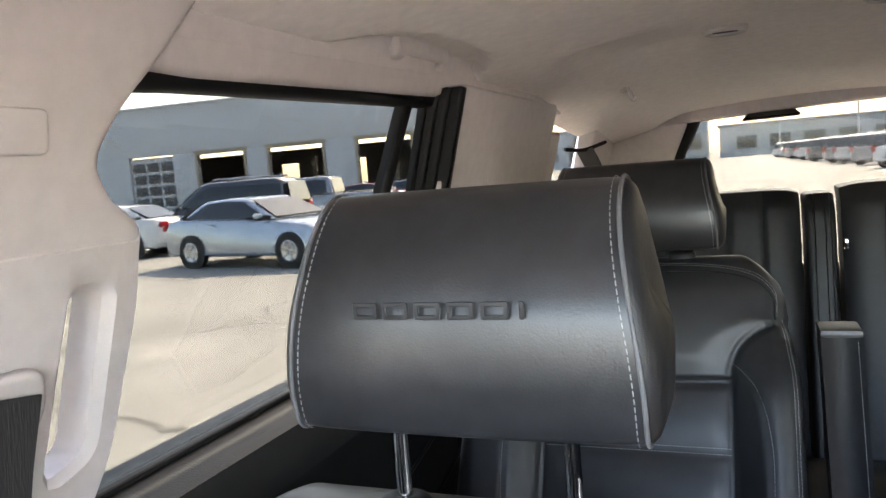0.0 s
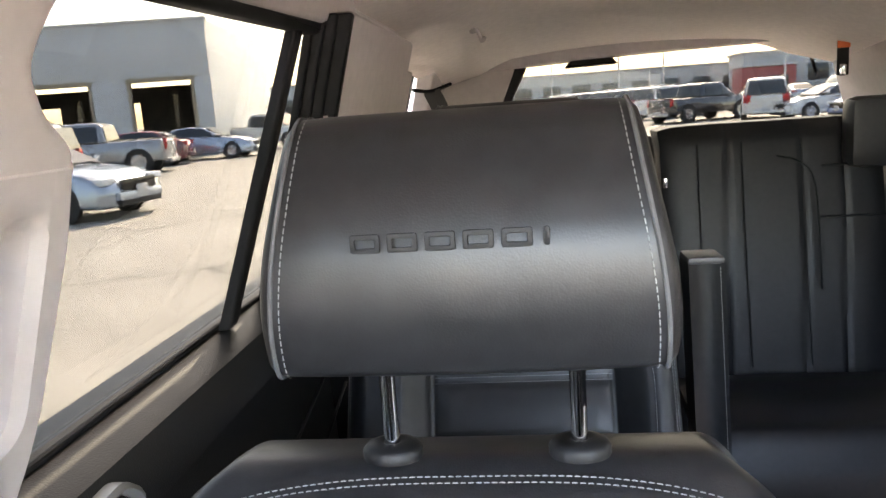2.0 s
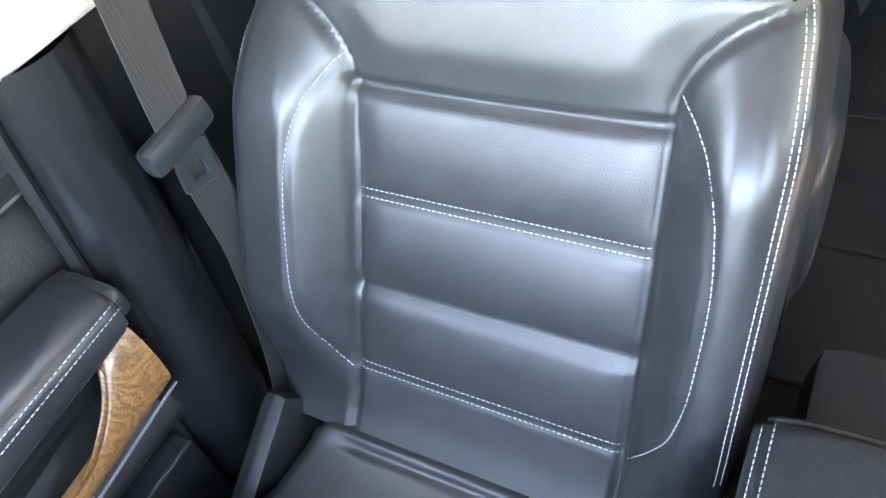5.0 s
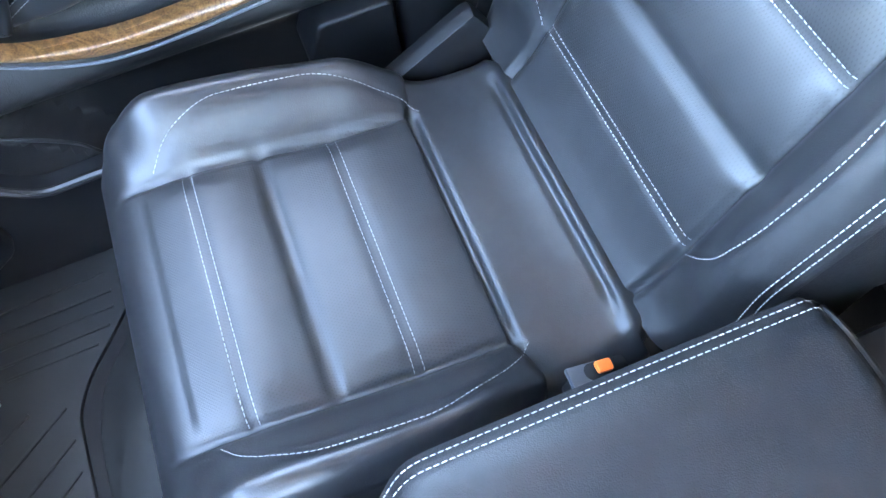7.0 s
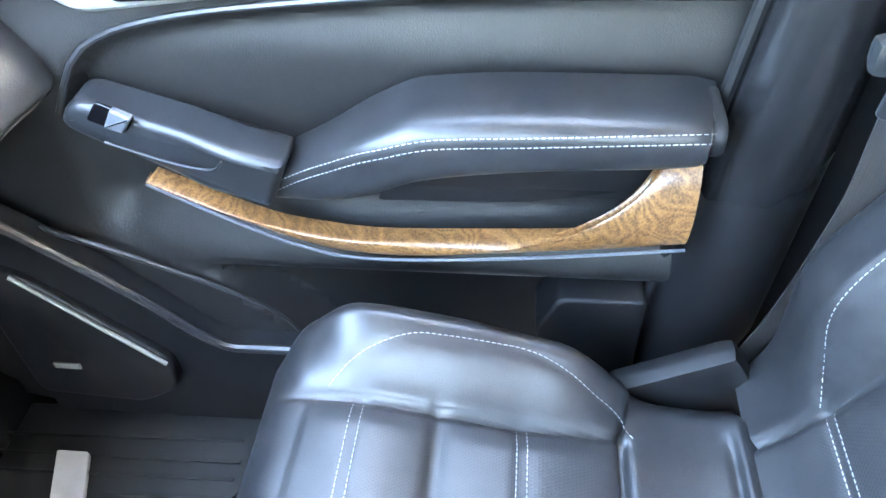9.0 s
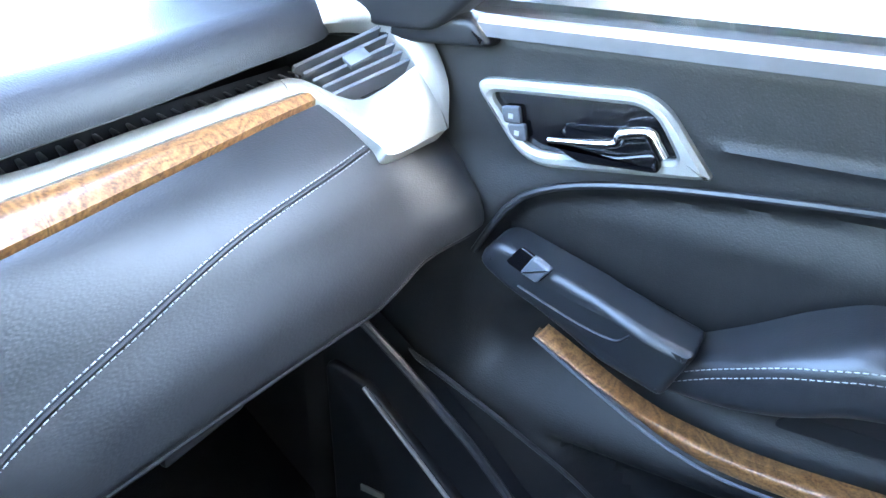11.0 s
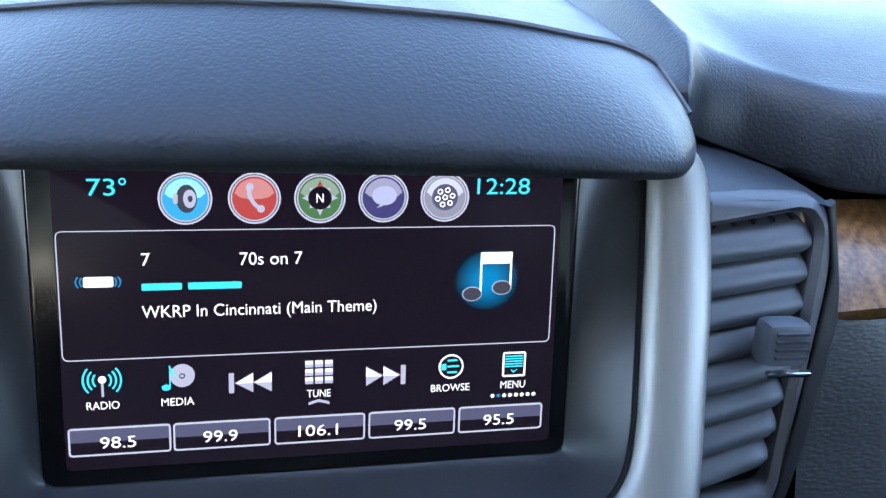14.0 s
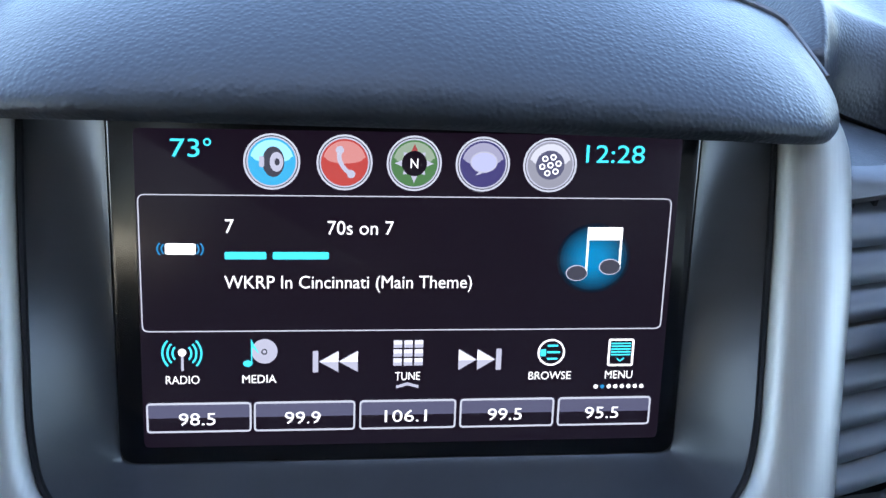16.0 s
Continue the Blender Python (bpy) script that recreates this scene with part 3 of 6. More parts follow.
def on_side(d=0.0):
    return lambda y, z, h: Vector((side_x(z) - d - h, y, z))


floor = part("floor", shell(lambda u, v: Vector((-.80 + 1.6 * u, -2.25 + 3.75 * v, .545 + .03 * smooth(1.15, 1.5, -2.25 + 3.75 * v) * 10 * .8)), 16, 40, (0, 0, -.05)), M["carpet"])
tagged(floor, "black carpeted cabin floor", "floor", kind="structure")


def roof_z(x, y):
    ax = abs(x)
    z = 1.845 - .05 * (ax / .6) ** 2 - .014 * smooth(.52, .70, ax)
    z -= .100 * max(0, (-1.13 - y) / 1.07) + .05 * smooth(.35, .8, y)
    # the arched pocket round the grab handle
    z += .024 * smooth(1.08, .90, ((ax - .70) / .125) ** 2 + ((y + .47) / .26) ** 2)
    # the step where the rear ceiling rises
    z += .03 * smooth(-.78, -.88, y) * (1 - smooth(.40, .55, ax))
    return z


ceiling = part("ceiling", shell(lambda u, v: Vector((-.70 + 1.4 * u, -2.22 + 3.05 * v, roof_z(-.70 + 1.4 * u, -2.22 + 3.05 * v))), 110, 240, (0, 0, .05)), M["headliner"])
tagged(ceiling, "pale shale woven headliner", "ceiling", kind="structure")


def side_panel(name, label, outline, radius, depth, material, d=0.0, parent=None, bevel=.008, category="trim", flip=1):
    to3 = on_side(d)
    fn = to3 if flip > 0 else (lambda y, z, h: Vector((-to3(y, z, h).x, y, z)))
    ob = part(name, plate(rounded(outline, radius, 6), fn, depth, bevel), material, parent)
    if not parent:
        tagged(ob, label, category, kind="structure")
    return ob


for sgn in (1, -1):
    # upper belt pillar between the doors
    pil_out = rounded([(.36, 1.280), (.125, 1.283), (.085, 1.325), (.045, 1.40), (.030, 1.54), (.034, 1.60), (.36, 1.60)], [.01, .02, .03, .05, .02, .002, .002], 6)
    pil_in = rounded([(.100, 1.562), (.067, 1.558), (.074, 1.425), (.112, 1.412)], .012, 8)

    def by_angle(pts, c, n=96):
        """The outline sampled at even angles about c."""
        out = []
        for k in range(n):
            d = Vector((math.cos(2 * math.pi * k / n), math.sin(2 * math.pi * k / n)))
            best = None
            for a, b in zip(pts, pts[1:] + pts[:1]):
                e = b - a
                den = d.x * e.y - d.y * e.x
                if abs(den) < 1e-12:
                    continue
                q = a - c
                t, m = (q.x * e.y - q.y * e.x) / den, (q.x * d.y - q.y * d.x) / den
                if t > 0 and -1e-6 <= m <= 1 + 1e-6 and (best is None or t < best):
                    best = t
            out.append(c + d * (best or .01))
        return out
    hub = Vector((.088, 1.49))
    side3 = on_side(.004)
    pil = part("pillar_b", ring(by_angle(pil_out, hub), by_angle(pil_in, hub), side3 if sgn > 0 else (lambda y, z, h: Vector((-side3(y, z, h).x, y, z))), .04, .008), M["beige"])
    tagged(pil, "shale plastic centre pillar trim beside the front seat", "trim", kind="structure")
    side_panel("pillar_outer", "black outer skin of the centre pillar", [(.16, 1.60), (.16, 1.82), (.34, 1.82), (.34, 1.32), (.13, 1.32), (.13, 1.60)], .01, .03, M["gloss"], -.075, flip=sgn)
    head_edge = pchip([1.566, 1.60, 1.63, 1.655, 1.68, 1.70, 1.728, 1.80], [.0315, .034, .070, .084, .074, .060, .035, -.02])

    def head(u, v, sgn=sgn, head_edge=head_edge):
        z = 1.566 + .234 * v
        y = head_edge(z) + (.36 - head_edge(z)) * u
        return Vector((sgn * (side_x(z) - .0425 + .008 * max(0, 1 - u / .03) ** 2), y, z))
    part("pillar_head", shell(head, 60, 40, (sgn * .04, 0, 0)), M["beige"], pil)
    side_panel("roof_rail", "shale trim rail over the side windows", [(.40, 1.735), (-.02, 1.724), (-.55, 1.740), (-.70, 1.750), (-2.2, 1.745), (-2.2, 1.83), (.40, 1.83)], .01, .03, M["beige"], .0, flip=sgn)
    side_panel("pillar_c", "shale plastic trim behind the rear door", [(-.60, 1.30), (-.585, 1.60), (-.59, 1.76), (-1.22, 1.76), (-1.22, 1.66), (-1.27, 1.50), (-1.27, 1.30)], .02, .058, M["beige"], .0, flip=sgn)
    side_panel("pillar_d", "shale plastic trim beside the tailgate", [(-1.86, 1.30), (-1.80, 1.60), (-1.78, 1.76), (-2.22, 1.76), (-2.22, 1.30)], .03, .05, M["beige"], .0, flip=sgn)
    side_panel("quarter_panel", "black plastic panel along the cargo area", [(-.82, .55), (-.82, 1.40), (-2.22, 1.42), (-2.22, .55)], .02, .05, M["plastic"], .0, flip=sgn)
    side_panel("pillar_a", "dark front pillar trim", [(1.12, 1.28), (1.02, 1.28), (.84, 1.42), (.52, 1.76), (.50, 1.83), (.62, 1.83), (.90, 1.60), (1.22, 1.36)], .02, .04, M["plastic"], .0, flip=sgn)
    post = part("pillar_a_trim", tube(spline([(sgn * .89, 1.34, 1.26), (sgn * .815, 1.10, 1.46), (sgn * .725, .86, 1.67), (sgn * .655, .62, 1.82)], 6), lambda u: .055 + .045 * math.sin(math.pi * min(u * 1.2, 1)) ** .7, 16), M["plastic"])
    tagged(post, "dark windscreen pillar trim", "trim", kind="structure")
    skin = part("roof_skin", box((sgn * .765, -.70, 1.83), (.10, 2.9, .13), .03), M["plastic"])
    tagged(skin, "outer roof edge above the side windows", "roof", kind="structure")
    side_panel("window_frame", "black rubber window frame", [(.34, 1.718), (.34, 1.745), (-.60, 1.752), (-.60, 1.727), (-.02, 1.714), (.06, 1.710)], .004, .02, M["rubber"], .004, flip=sgn)
    pane = side_panel("window_1", "tinted rear side window", [(.10, 1.33), (-1.9, 1.33), (-1.9, 1.76), (.10, 1.76)], .01, .004, M["privacy"], -.03, flip=sgn, category="window")
    pane2 = side_panel("window_2", "clear front side window", [(1.12, 1.26), (.11, 1.26), (.11, 1.76), (.55, 1.76)], .01, .004, M["glass"], -.03, flip=sgn, category="window")

# black bars and seals of the rear door window
seal = thing("door_window_seal", "black rubber frame and divider of the rear door window", "window frame", kind="structure")
S3 = on_side(.002)
part("divider_bar", plate(rounded([(-.392, 1.35), (-.422, 1.35), (-.508, 1.75), (-.478, 1.75)], .004, 3), S3, .016, .006), M["rubber"], seal)
for a, b, w in ((-.553, -.575, .012), (-.562, -.582, .026), (-.571, -.590, .041), (-.580, -.600, .060)):
    part("seal_lip", plate(rounded([(a + .012, 1.35), (b + .012, 1.35), (b - .006, 1.60), (b, 1.755), (a, 1.755), (a - .006, 1.60)], .005, 3), S3, w, .006), M["rubber"], seal)

# tailgate
gate = thing("tailgate", "shale tailgate trim round a wide rear window", "tailgate", kind="structure")
GY = -2.22


def on_gate(x, z, h):
    return Vector((x, GY + h, z))


def gate_bar(name, pts, depth, m, r=.01):
    return part(name, plate(rounded(pts, r, 4), on_gate, depth, .008), m, gate)


gate_bar("gate_header", [(-.80, 1.755), (-.80, 1.90), (.72, 1.90), (.72, 1.715), (.40, 1.725), (0, 1.742), (-.40, 1.750)], .08, M["beige"])
gate_bar("gate_side", [(.50, .55), (.46, 1.60), (.40, 1.74), (.80, 1.74), (.80, .55)], .06, M["beige"], .03)
gate_bar("gate_side", [(-.74, .55), (-.74, 1.60), (-.70, 1.76), (-.85, 1.76), (-.85, .55)], .06, M["beige"], .03)
gate_bar("gate_lower", [(-.80, .55), (-.80, 1.24), (.80, 1.24), (.80, .55)], .05, M["plastic"])
gate_bar("window_edge", [(.53, 1.22), (.475, 1.62), (.41, 1.735), (.36, 1.735), (.42, 1.62), (.46, 1.22)], .03, M["rubber"], .02)
part("brake_light", plate(rounded([(.06, 1.716), (.24, 1.712), (.22, 1.735), (.08, 1.738)], .008, 4), on_gate, .09, .006), M["gloss"], gate, "dark high brake light housing")
part("rear_wiper", tube([(-.62, GY - .04, 1.64), (-.60, GY - .04, 1.70), (-.585, GY - .035, 1.72)], .006, 8), M["rubber"], gate)
rear_pane = part("window_3", plate(rounded([(-.78, 1.22), (.56, 1.22), (.48, 1.76), (-.76, 1.77)], .02, 4), lambda x, z, h: Vector((x, GY - .02 - h, z)), .004, .001), M["privacy"])
tagged(rear_pane, "tinted rear window", "window", kind="structure")
shield = part("window_4", shell(lambda u, v: Vector((-.72 + 1.44 * u, 1.62 - .95 * v, 1.30 + .50 * v)), 8, 8, (0, .004, .004)), M["glass"])
tagged(shield, "clear windscreen", "window", kind="structure")
cowl = part("firewall", box((0, 1.58, .92), (1.62, .06, .76), .02), M["plastic"])
tagged(cowl, "black firewall under the windscreen", "wall", kind="structure")
far_side = part("door_driver", box((-.83, .1, .94), (.06, 2.3, .72), .03), M["plastic"])
tagged(far_side, "black driver side door panel", "door", kind="structure")

# fittings on the ceiling
grip = thing("grab_handle", "shale folding grab handle over the rear door", "handle")


def on_roof(cx, cy):
    return lambda a, b, h: Vector((cx + b, cy + a, roof_z(cx + b, cy + a) - h))


gr_out = rounded([(-.086, -.024), (.086, -.024), (.086, .024), (-.086, .024)], .020, 6)
gr_in = rounded([(-.062, -.010), (.062, -.010), (.062, .012), (-.062, .012)], .009, 6)
part("grip", ring(gr_out, gr_in, on_roof(.650, -.47), .020, .006), M["beige"], grip)
part("cup", plate(gr_in, on_roof(.650, -.47), .003, .001), M["darkgrey"], grip)
for dy in (-.076, .076):
    part("mount", plate(rounded([(dy - .016, -.018), (dy + .016, -.018), (dy + .016, .018), (dy - .016, .018)], .008, 5), on_roof(.650, -.47), .024, .006), M["beige"], grip)
for x, y in ((.258, -1.14), (-.02, -1.06)):
    light = thing("ceiling_vent", "round shale air vent in the headliner", "vent", "ceiling vents")
    part("vent_ring", lathe([(.044, .010), (.044, -.004), (.038, -.009), (.031, -.006), (.030, .006)], 28, Matrix.Translation((x, y, roof_z(x, y)))), M["beige"], light)
    for k in range(5):
        part("vent_slat", box((x, y - .02 + k * .01, roof_z(x, y) - .001), (.05, .0018, .007), 0), M["plastic"], light)
    part("vent_back", lathe([(.031, .004), (.031, .002)], 20, Matrix.Translation((x, y, roof_z(x, y)))), M["plastic"], light)
hook = thing("coat_hook", "small shale coat hook on the ceiling edge", "hook")
part("hook_base", box((.50, -1.40, 1.80), (.015, .03, .03), .005), M["beige"], hook)
part("hook_arm", tube(spline([(.50, -1.40, 1.805), (.485, -1.40, 1.785), (.478, -1.40, 1.765), (.470, -1.40, 1.775)], 4), .005, 8), M["beige"], hook)
strap = thing("hanging_seat_belt", "black belt tongue with an orange label hanging from the ceiling", "seat belt")
part("strap", box((-.575, -1.93, 1.72), (.034, .004, .19), .001), M["rubber"], strap)
part("orange_label", box((-.575, -1.925, 1.735), (.036, .008, .06), .002), M["orange"], strap, "bright orange label")
part("belt_tongue", box((-.575, -1.928, 1.64), (.02, .006, .035), .003), M["chrome"], strap)
part("ceiling_slot", box((-.575, -1.93, 1.80), (.07, .03, .02), .005), M["plastic"], strap)


# ---- front passenger door ----
door = thing("door_1", "black front passenger door panel with walnut trim and padded armrest", "car door", kind="structure")
pad_top = pchip([.27, .55, .76, .87, .93, .97, 1.0], [1.172, 1.167, 1.153, 1.137, 1.114, 1.06, 1.0])


def door_x(y, z):
    """The inner face of the front door."""
    x = .797 - .012 * smooth(1.17, 1.10, z)
    x += .03 * smooth(1.275, 1.30, z)
    x += .022 * smooth(pad_top(min(max(y, .27), 1.0)) + .012, pad_top(min(max(y, .27), 1.0)) - .012, z) * smooth(.995, .95, y) * smooth(.86, .95, z)
    x -= .022 * smooth(.95, .80, z)
    # the map pocket's back wall is set back under the walnut trim
    x += .06 * smooth(.862, .80, z) * smooth(.79 + z - .75, .765 + z - .75, y)
    x -= .004 * math.exp(-((z - 1.205) / .004) ** 2) * smooth(.77, .74, y)
    return x


part("door_skin", shell(lambda u, v: Vector((door_x(.24 + .98 * u, .55 + .755 * v), .24 + .98 * u, .55 + .755 * v)), 90, 120, (.06, 0, 0)), M["vinyl"], door)
part("belt_ledge", shell(lambda u, v: Vector((.775 + .07 * v, .24 + .90 * u, 1.292 + .012 * math.sin(math.pi * v) - .02 * v)), 30, 8, (0, 0, -.012)), M["darkgrey"], door)


def on_door(x0):
    return lambda y, z, h: Vector((x0 - h, y, z))


# padded armrest
arm_top = pchip([.335, .36, .50, .60, .64, .70, .76], [1.098, 1.103, 1.104, 1.098, 1.082, 1.045, 1.012])
arm_low = pchip([.335, .36, .50, .60, .66, .72, .76], [1.060, 1.052, 1.040, 1.025, 1.0, .982, .978])


def arm(u, v):
    y = .335 + .425 * u
    lo, hi = arm_low(y), arm_top(y)
    a = v * math.pi
    front = .705 + .035 * smooth(.62, .78, y)
    c = math.copysign(abs(math.cos(a)) ** .6, math.cos(a))
    z = (lo + hi) / 2 - c * (hi - lo) / 2
    x = .79 - (.79 - front) * abs(math.sin(a)) ** .38
    e = smooth(.335, .352, y)
    return Vector((.79 - (.79 - x) * (.55 + .45 * e), y, z))


armrest = part("armrest", grid(arm, 60, 34), M["smooth"], door, "padded black leather armrest with white stitching")
lots = []
arm_st = pchip([.345, .50, .58, .64, .70, .752], [1.100, 1.091, 1.087, 1.072, 1.040, 1.006])
for off in (0, -.010):
    pts, ups = [], []
    for k in range(80):
        y = .348 + .405 * k / 79
        front = .705 + .035 * smooth(.62, .78, y)
        pts.append(Vector((front - .0012, y, arm_st(y) + off)))
        ups.append(Vector((-1, 0, .1)))
    lots.append(stitches(pts, lift=ups))
part("armrest_stitching", join(*lots), M["thread"], armrest, "white double stitching")
part("armrest_end", plate(rounded([(.714, 1.062), (.79, 1.060), (.79, 1.101), (.714, 1.098)], .02, 5), lambda a, b, h: Vector((a, .345 - h, b)), .012, .006), M["smooth"], armrest)

# switch pod
pod_line = rounded([(.962, 1.062), (.940, 1.089), (.80, 1.060), (.728, 1.042), (.752, .988), (.83, 1.002), (.92, 1.034)], [.02, .02, .03, .006, .006, .02, .03], 5)
pod = part("switch_pod", plate(pod_line, lambda y, z, h: Vector((.795 - h - .03 * smooth(.90, .76, y), y, z)), .048, .010), M["pod"], door)
part("pod_groove", tube(spline([(.722, .90, 1.062), (.716, .84, 1.045), (.712, .80, 1.04), (.712, .785, 1.05)], 5), .0016, 6), M["plastic"], pod)


def on_pod(a, b, h):
    return Vector((.7435 - .03 * smooth(.90, .76, a) - h, a, b))


swt = part("window_switch", plate(rounded([(0.923, 1.074), (0.907, 1.094), (0.872, 1.079), (0.888, 1.058)], .004, 4), on_pod, .003, .001), M["gloss"], pod)
part("switch_rocker", plate(rounded([(0.905, 1.069), (0.892, 1.089), (0.872, 1.081), (0.887, 1.062)], .003, 4), on_pod, .009, .003), M["slat"], swt)

# walnut strip round the pull cup
cup = part("pull_cup", box((.80, .52, 1.005), (.05, .30, .09), .02), M["plastic"], door)
trim_low = [(.887, 1.001), (.807, .955), (.74, .922), (.66, .906), (.50, .916), (.339, .936)]
part("walnut_trim", ruled([(.745, y, z) for y, z in trim_low], [(.748, .879, 1.006), (.750, .774, .952), (.752, .704, .934), (.752, .646, .929), (.752, .55, .932), (.752, .46, .937), (.752, .412, .944), (.752, .394, .958), (.752, .386, .995), (.752, .376, 1.022), (.752, .338, 1.03)], 90, 12, (.010, 0, 0), (-.012, 0, 0)), M["wood"], door, "glossy walnut burl trim strip")
part("trim_edge", tube(spline([(.739, y, z - .003) for y, z in trim_low], 6), .0018, 8), M["slat"], door)
part("cup_insert", plate(rounded([(.66, .955), (.50, .958), (.405, .975), (.385, 1.03), (.60, 1.03)], .012, 4), on_door(.779), .003, .001), M["rubber"], door)

# inner handle
HB = [(.990, 1.237), (.808, 1.248), (.752, 1.178), (.928, 1.158)]
hb_out = rounded(HB, [.022, .03, .004, .03], 6)
hb_in = rounded([(.974, 1.226), (.812, 1.235), (.782, 1.190), (.925, 1.172)], [.016, .022, .008, .022], 6)
bezel = part("handle_bezel", ring(hb_out, hb_in, on_door(.800), .016, .004), M["satin"], door, "satin silver handle surround")
part("handle_cup", plate(hb_in, on_door(.799), .004, .001), M["gloss"], bezel)
part("inner_handle", tube(spline([(.769, 0.8990, 1.1950), (.769, 0.8660, 1.1980), (.769, 0.8350, 1.2030), (.769, 0.8310, 1.2120), (.769, 0.8080, 1.2170), (.769, 0.8000, 1.2080), (.769, 0.7920, 1.1970)], 4), lambda u: .0030 + .0025 * smooth(0, .5, u), 10), M["chrome"], bezel, "chrome door handle")
part("handle_paddle", plate(rounded([(.905, 1.192), (.835, 1.190), (.800, 1.200), (.795, 1.180), (.87, 1.176)], .006, 4), on_door(.785), .012, .004), M["gloss"], bezel)
for k, (y, z) in enumerate(((.946, 1.206), (.939, 1.190))):
    b = part("lock_button", plate(rounded([(y + .010, z + .008), (y - .009, z + .010), (y - .012, z - .007), (y + .006, z - .008)], .003, 4), on_door(.79), .005, .002), M["darkgrey"], bezel)
    part("lock_mark", box((.7848, y - .001, z), (.0006, .005, .005), 0), M["thread"], b)

# upper pad edge and map pocket
part("pad_seam", tube([Vector((door_x(y, pad_top(y) + .013) - .001, y, pad_top(y) + .010)) for y in (.30 + k * .68 / 40 for k in range(41))], .004, 8), M["smooth"], door)
rim_z = pchip([.42, .60, .77, .848, .955, 1.058, 1.16], [.735, .742, .745, .744, .836, .925, 1.0])
pocket = part("map_pocket", shell(lambda u, v: Vector((.732 + .03 * smooth(.15, 0, u) + .012 * smooth(1, .3, v), .42 + .74 * u, .56 + v * (rim_z(.42 + .74 * u) - .56))), 50, 12, (.03, 0, 0)), M["plastic"], door)
part("pocket_rim", tube([Vector((.732 + .03 * smooth(.15, 0, u), .42 + .74 * u, rim_z(.42 + .74 * u))) for u in (k / 50 for k in range(51))], .006, 8), M["smooth"], pocket)
grille = part("speaker_grille", plate(rounded([(1.15, .885), (1.083, .868), (.940, .720), (.945, .66), (1.002, .623), (1.15, .635)], .02, 5), on_door(.742), .018, .006), M["plastic"], door, "dark speaker cover low on the door")
part("grille_edge", tube([(.722, 1.090, .866), (.722, 1.02, .794), (.722, .945, .716)], .0028, 8), M["satin"], grille)
part("speaker_badge", box((.7225, 1.085, .70), (.003, .036, .010), .001), M["satin"], grille)
part("rear_pocket_panel", plate(rounded([(.36, .835), (.458, .833), (.485, .775), (.44, .66), (.36, .66)], .01, 4), on_door(.845), .090, .005), M["plastic"], door)
part("lower_crease", tube(spline([(.757, 1.09, .93), (.757, .98, .885), (.757, .893, .845), (.757, .835, .815), (.757, .795, .785), (.760, .775, .75)], 6), lambda u: .004 - .002 * u, 8), M["smooth"], door)

# lower centre pillar cover and belt
def column(u, v):
    z = .55 + .735 * v
    yf, yr = .306 + (1.19 - z) * .114, .205 + (1.163 - z) * .06
    a = math.pi * u
    return Vector((.80 - .055 * max(math.sin(a), 0) ** .7, (yf + yr) / 2 + math.cos(a) * (yf - yr) / 2, z))


low = part("pillar_cover", grid(column, 24, 30), M["column"])
part("pillar_side", box((.815, .14, .94), (.03, .34, .78), .01), M["plastic"], low)
part("door_gap", tube([(.786, .312 + (1.19 - z) * .114, z) for z in (1.30, 1.1, .9, .7, .56)], .007, 8), M["rubber"], low)
tagged(low, "dark plastic lower centre pillar cover", "trim", kind="structure")
belt = thing("seat_belt", "grey front seat belt with a black latch tongue", "seat belt")


def ribbon(pts, wide, ways):
    V, F = [], []
    pts = spline(pts, 8)
    for i, p in enumerate(pts):
        t = (pts[min(i + 1, len(pts) - 1)] - pts[max(i - 1, 0)]).normalized()
        w = Vector(ways)
        w = (w - t * w.dot(t)).normalized()
        n = t.cross(w) * .0009
        V += [p - w * wide / 2 - n, p + w * wide / 2 - n, p + w * wide / 2 + n, p - w * wide / 2 + n]
    for i in range(len(pts) - 1):
        F += [(i * 4 + a, i * 4 + (a + 1) % 4, i * 4 + 4 + (a + 1) % 4, i * 4 + 4 + a) for a in range(4)]
    return V, F


part("webbing", ribbon([(.690, .165, 1.50), (.700, .178, 1.42), (.704, .190, 1.30), (.704, .202, 1.186), (.702, .205, 1.11), (.702, .207, 1.02), (.702, .230, .88), (.70, .265, .77)], .047, (0, 1, .1)), M["belt"], belt, "woven grey belt webbing")
tongue = part("latch_tongue", box((.700, .211, 1.178), (.022, .086, .030), .009, pose(0, 0, 0, -4, 0, 0).to_3x3()), M["pod"], belt)
blade = rounded([(.188, 1.165), (.232, 1.165), (.236, 1.125), (.192, 1.115)], .006, 4)
part("tongue_plate", ring(blade, [(p.x * .38 + .62 * .212, p.y * .38 + .62 * 1.138) for p in blade], lambda y, z, h: Vector((.697 - h, y, z)), .004, .001), M["pod"], tongue)
part("belt_anchor", box((.700, .278, .752), (.014, .095, .035), .006, pose(0, 0, 0, -12, 0, 0).to_3x3()), M["plastic"], belt)
anchor = part("belt_guide", plate(rounded([(.215, 1.515), (.135, 1.515), (.128, 1.485), (.15, 1.43), (.215, 1.42)], .012, 4), lambda y, z, h: Vector((side_x(z) - .044 - h, y, z)), .014, .006), M["beige"], belt)
part("height_adjuster", plate(rounded([(.24, 1.69), (.137, 1.69), (.134, 1.66), (.24, 1.66)], .006, 4), lambda y, z, h: Vector((side_x(z) - .043 - h, y, z)), .004, .002), M["beige"], belt)

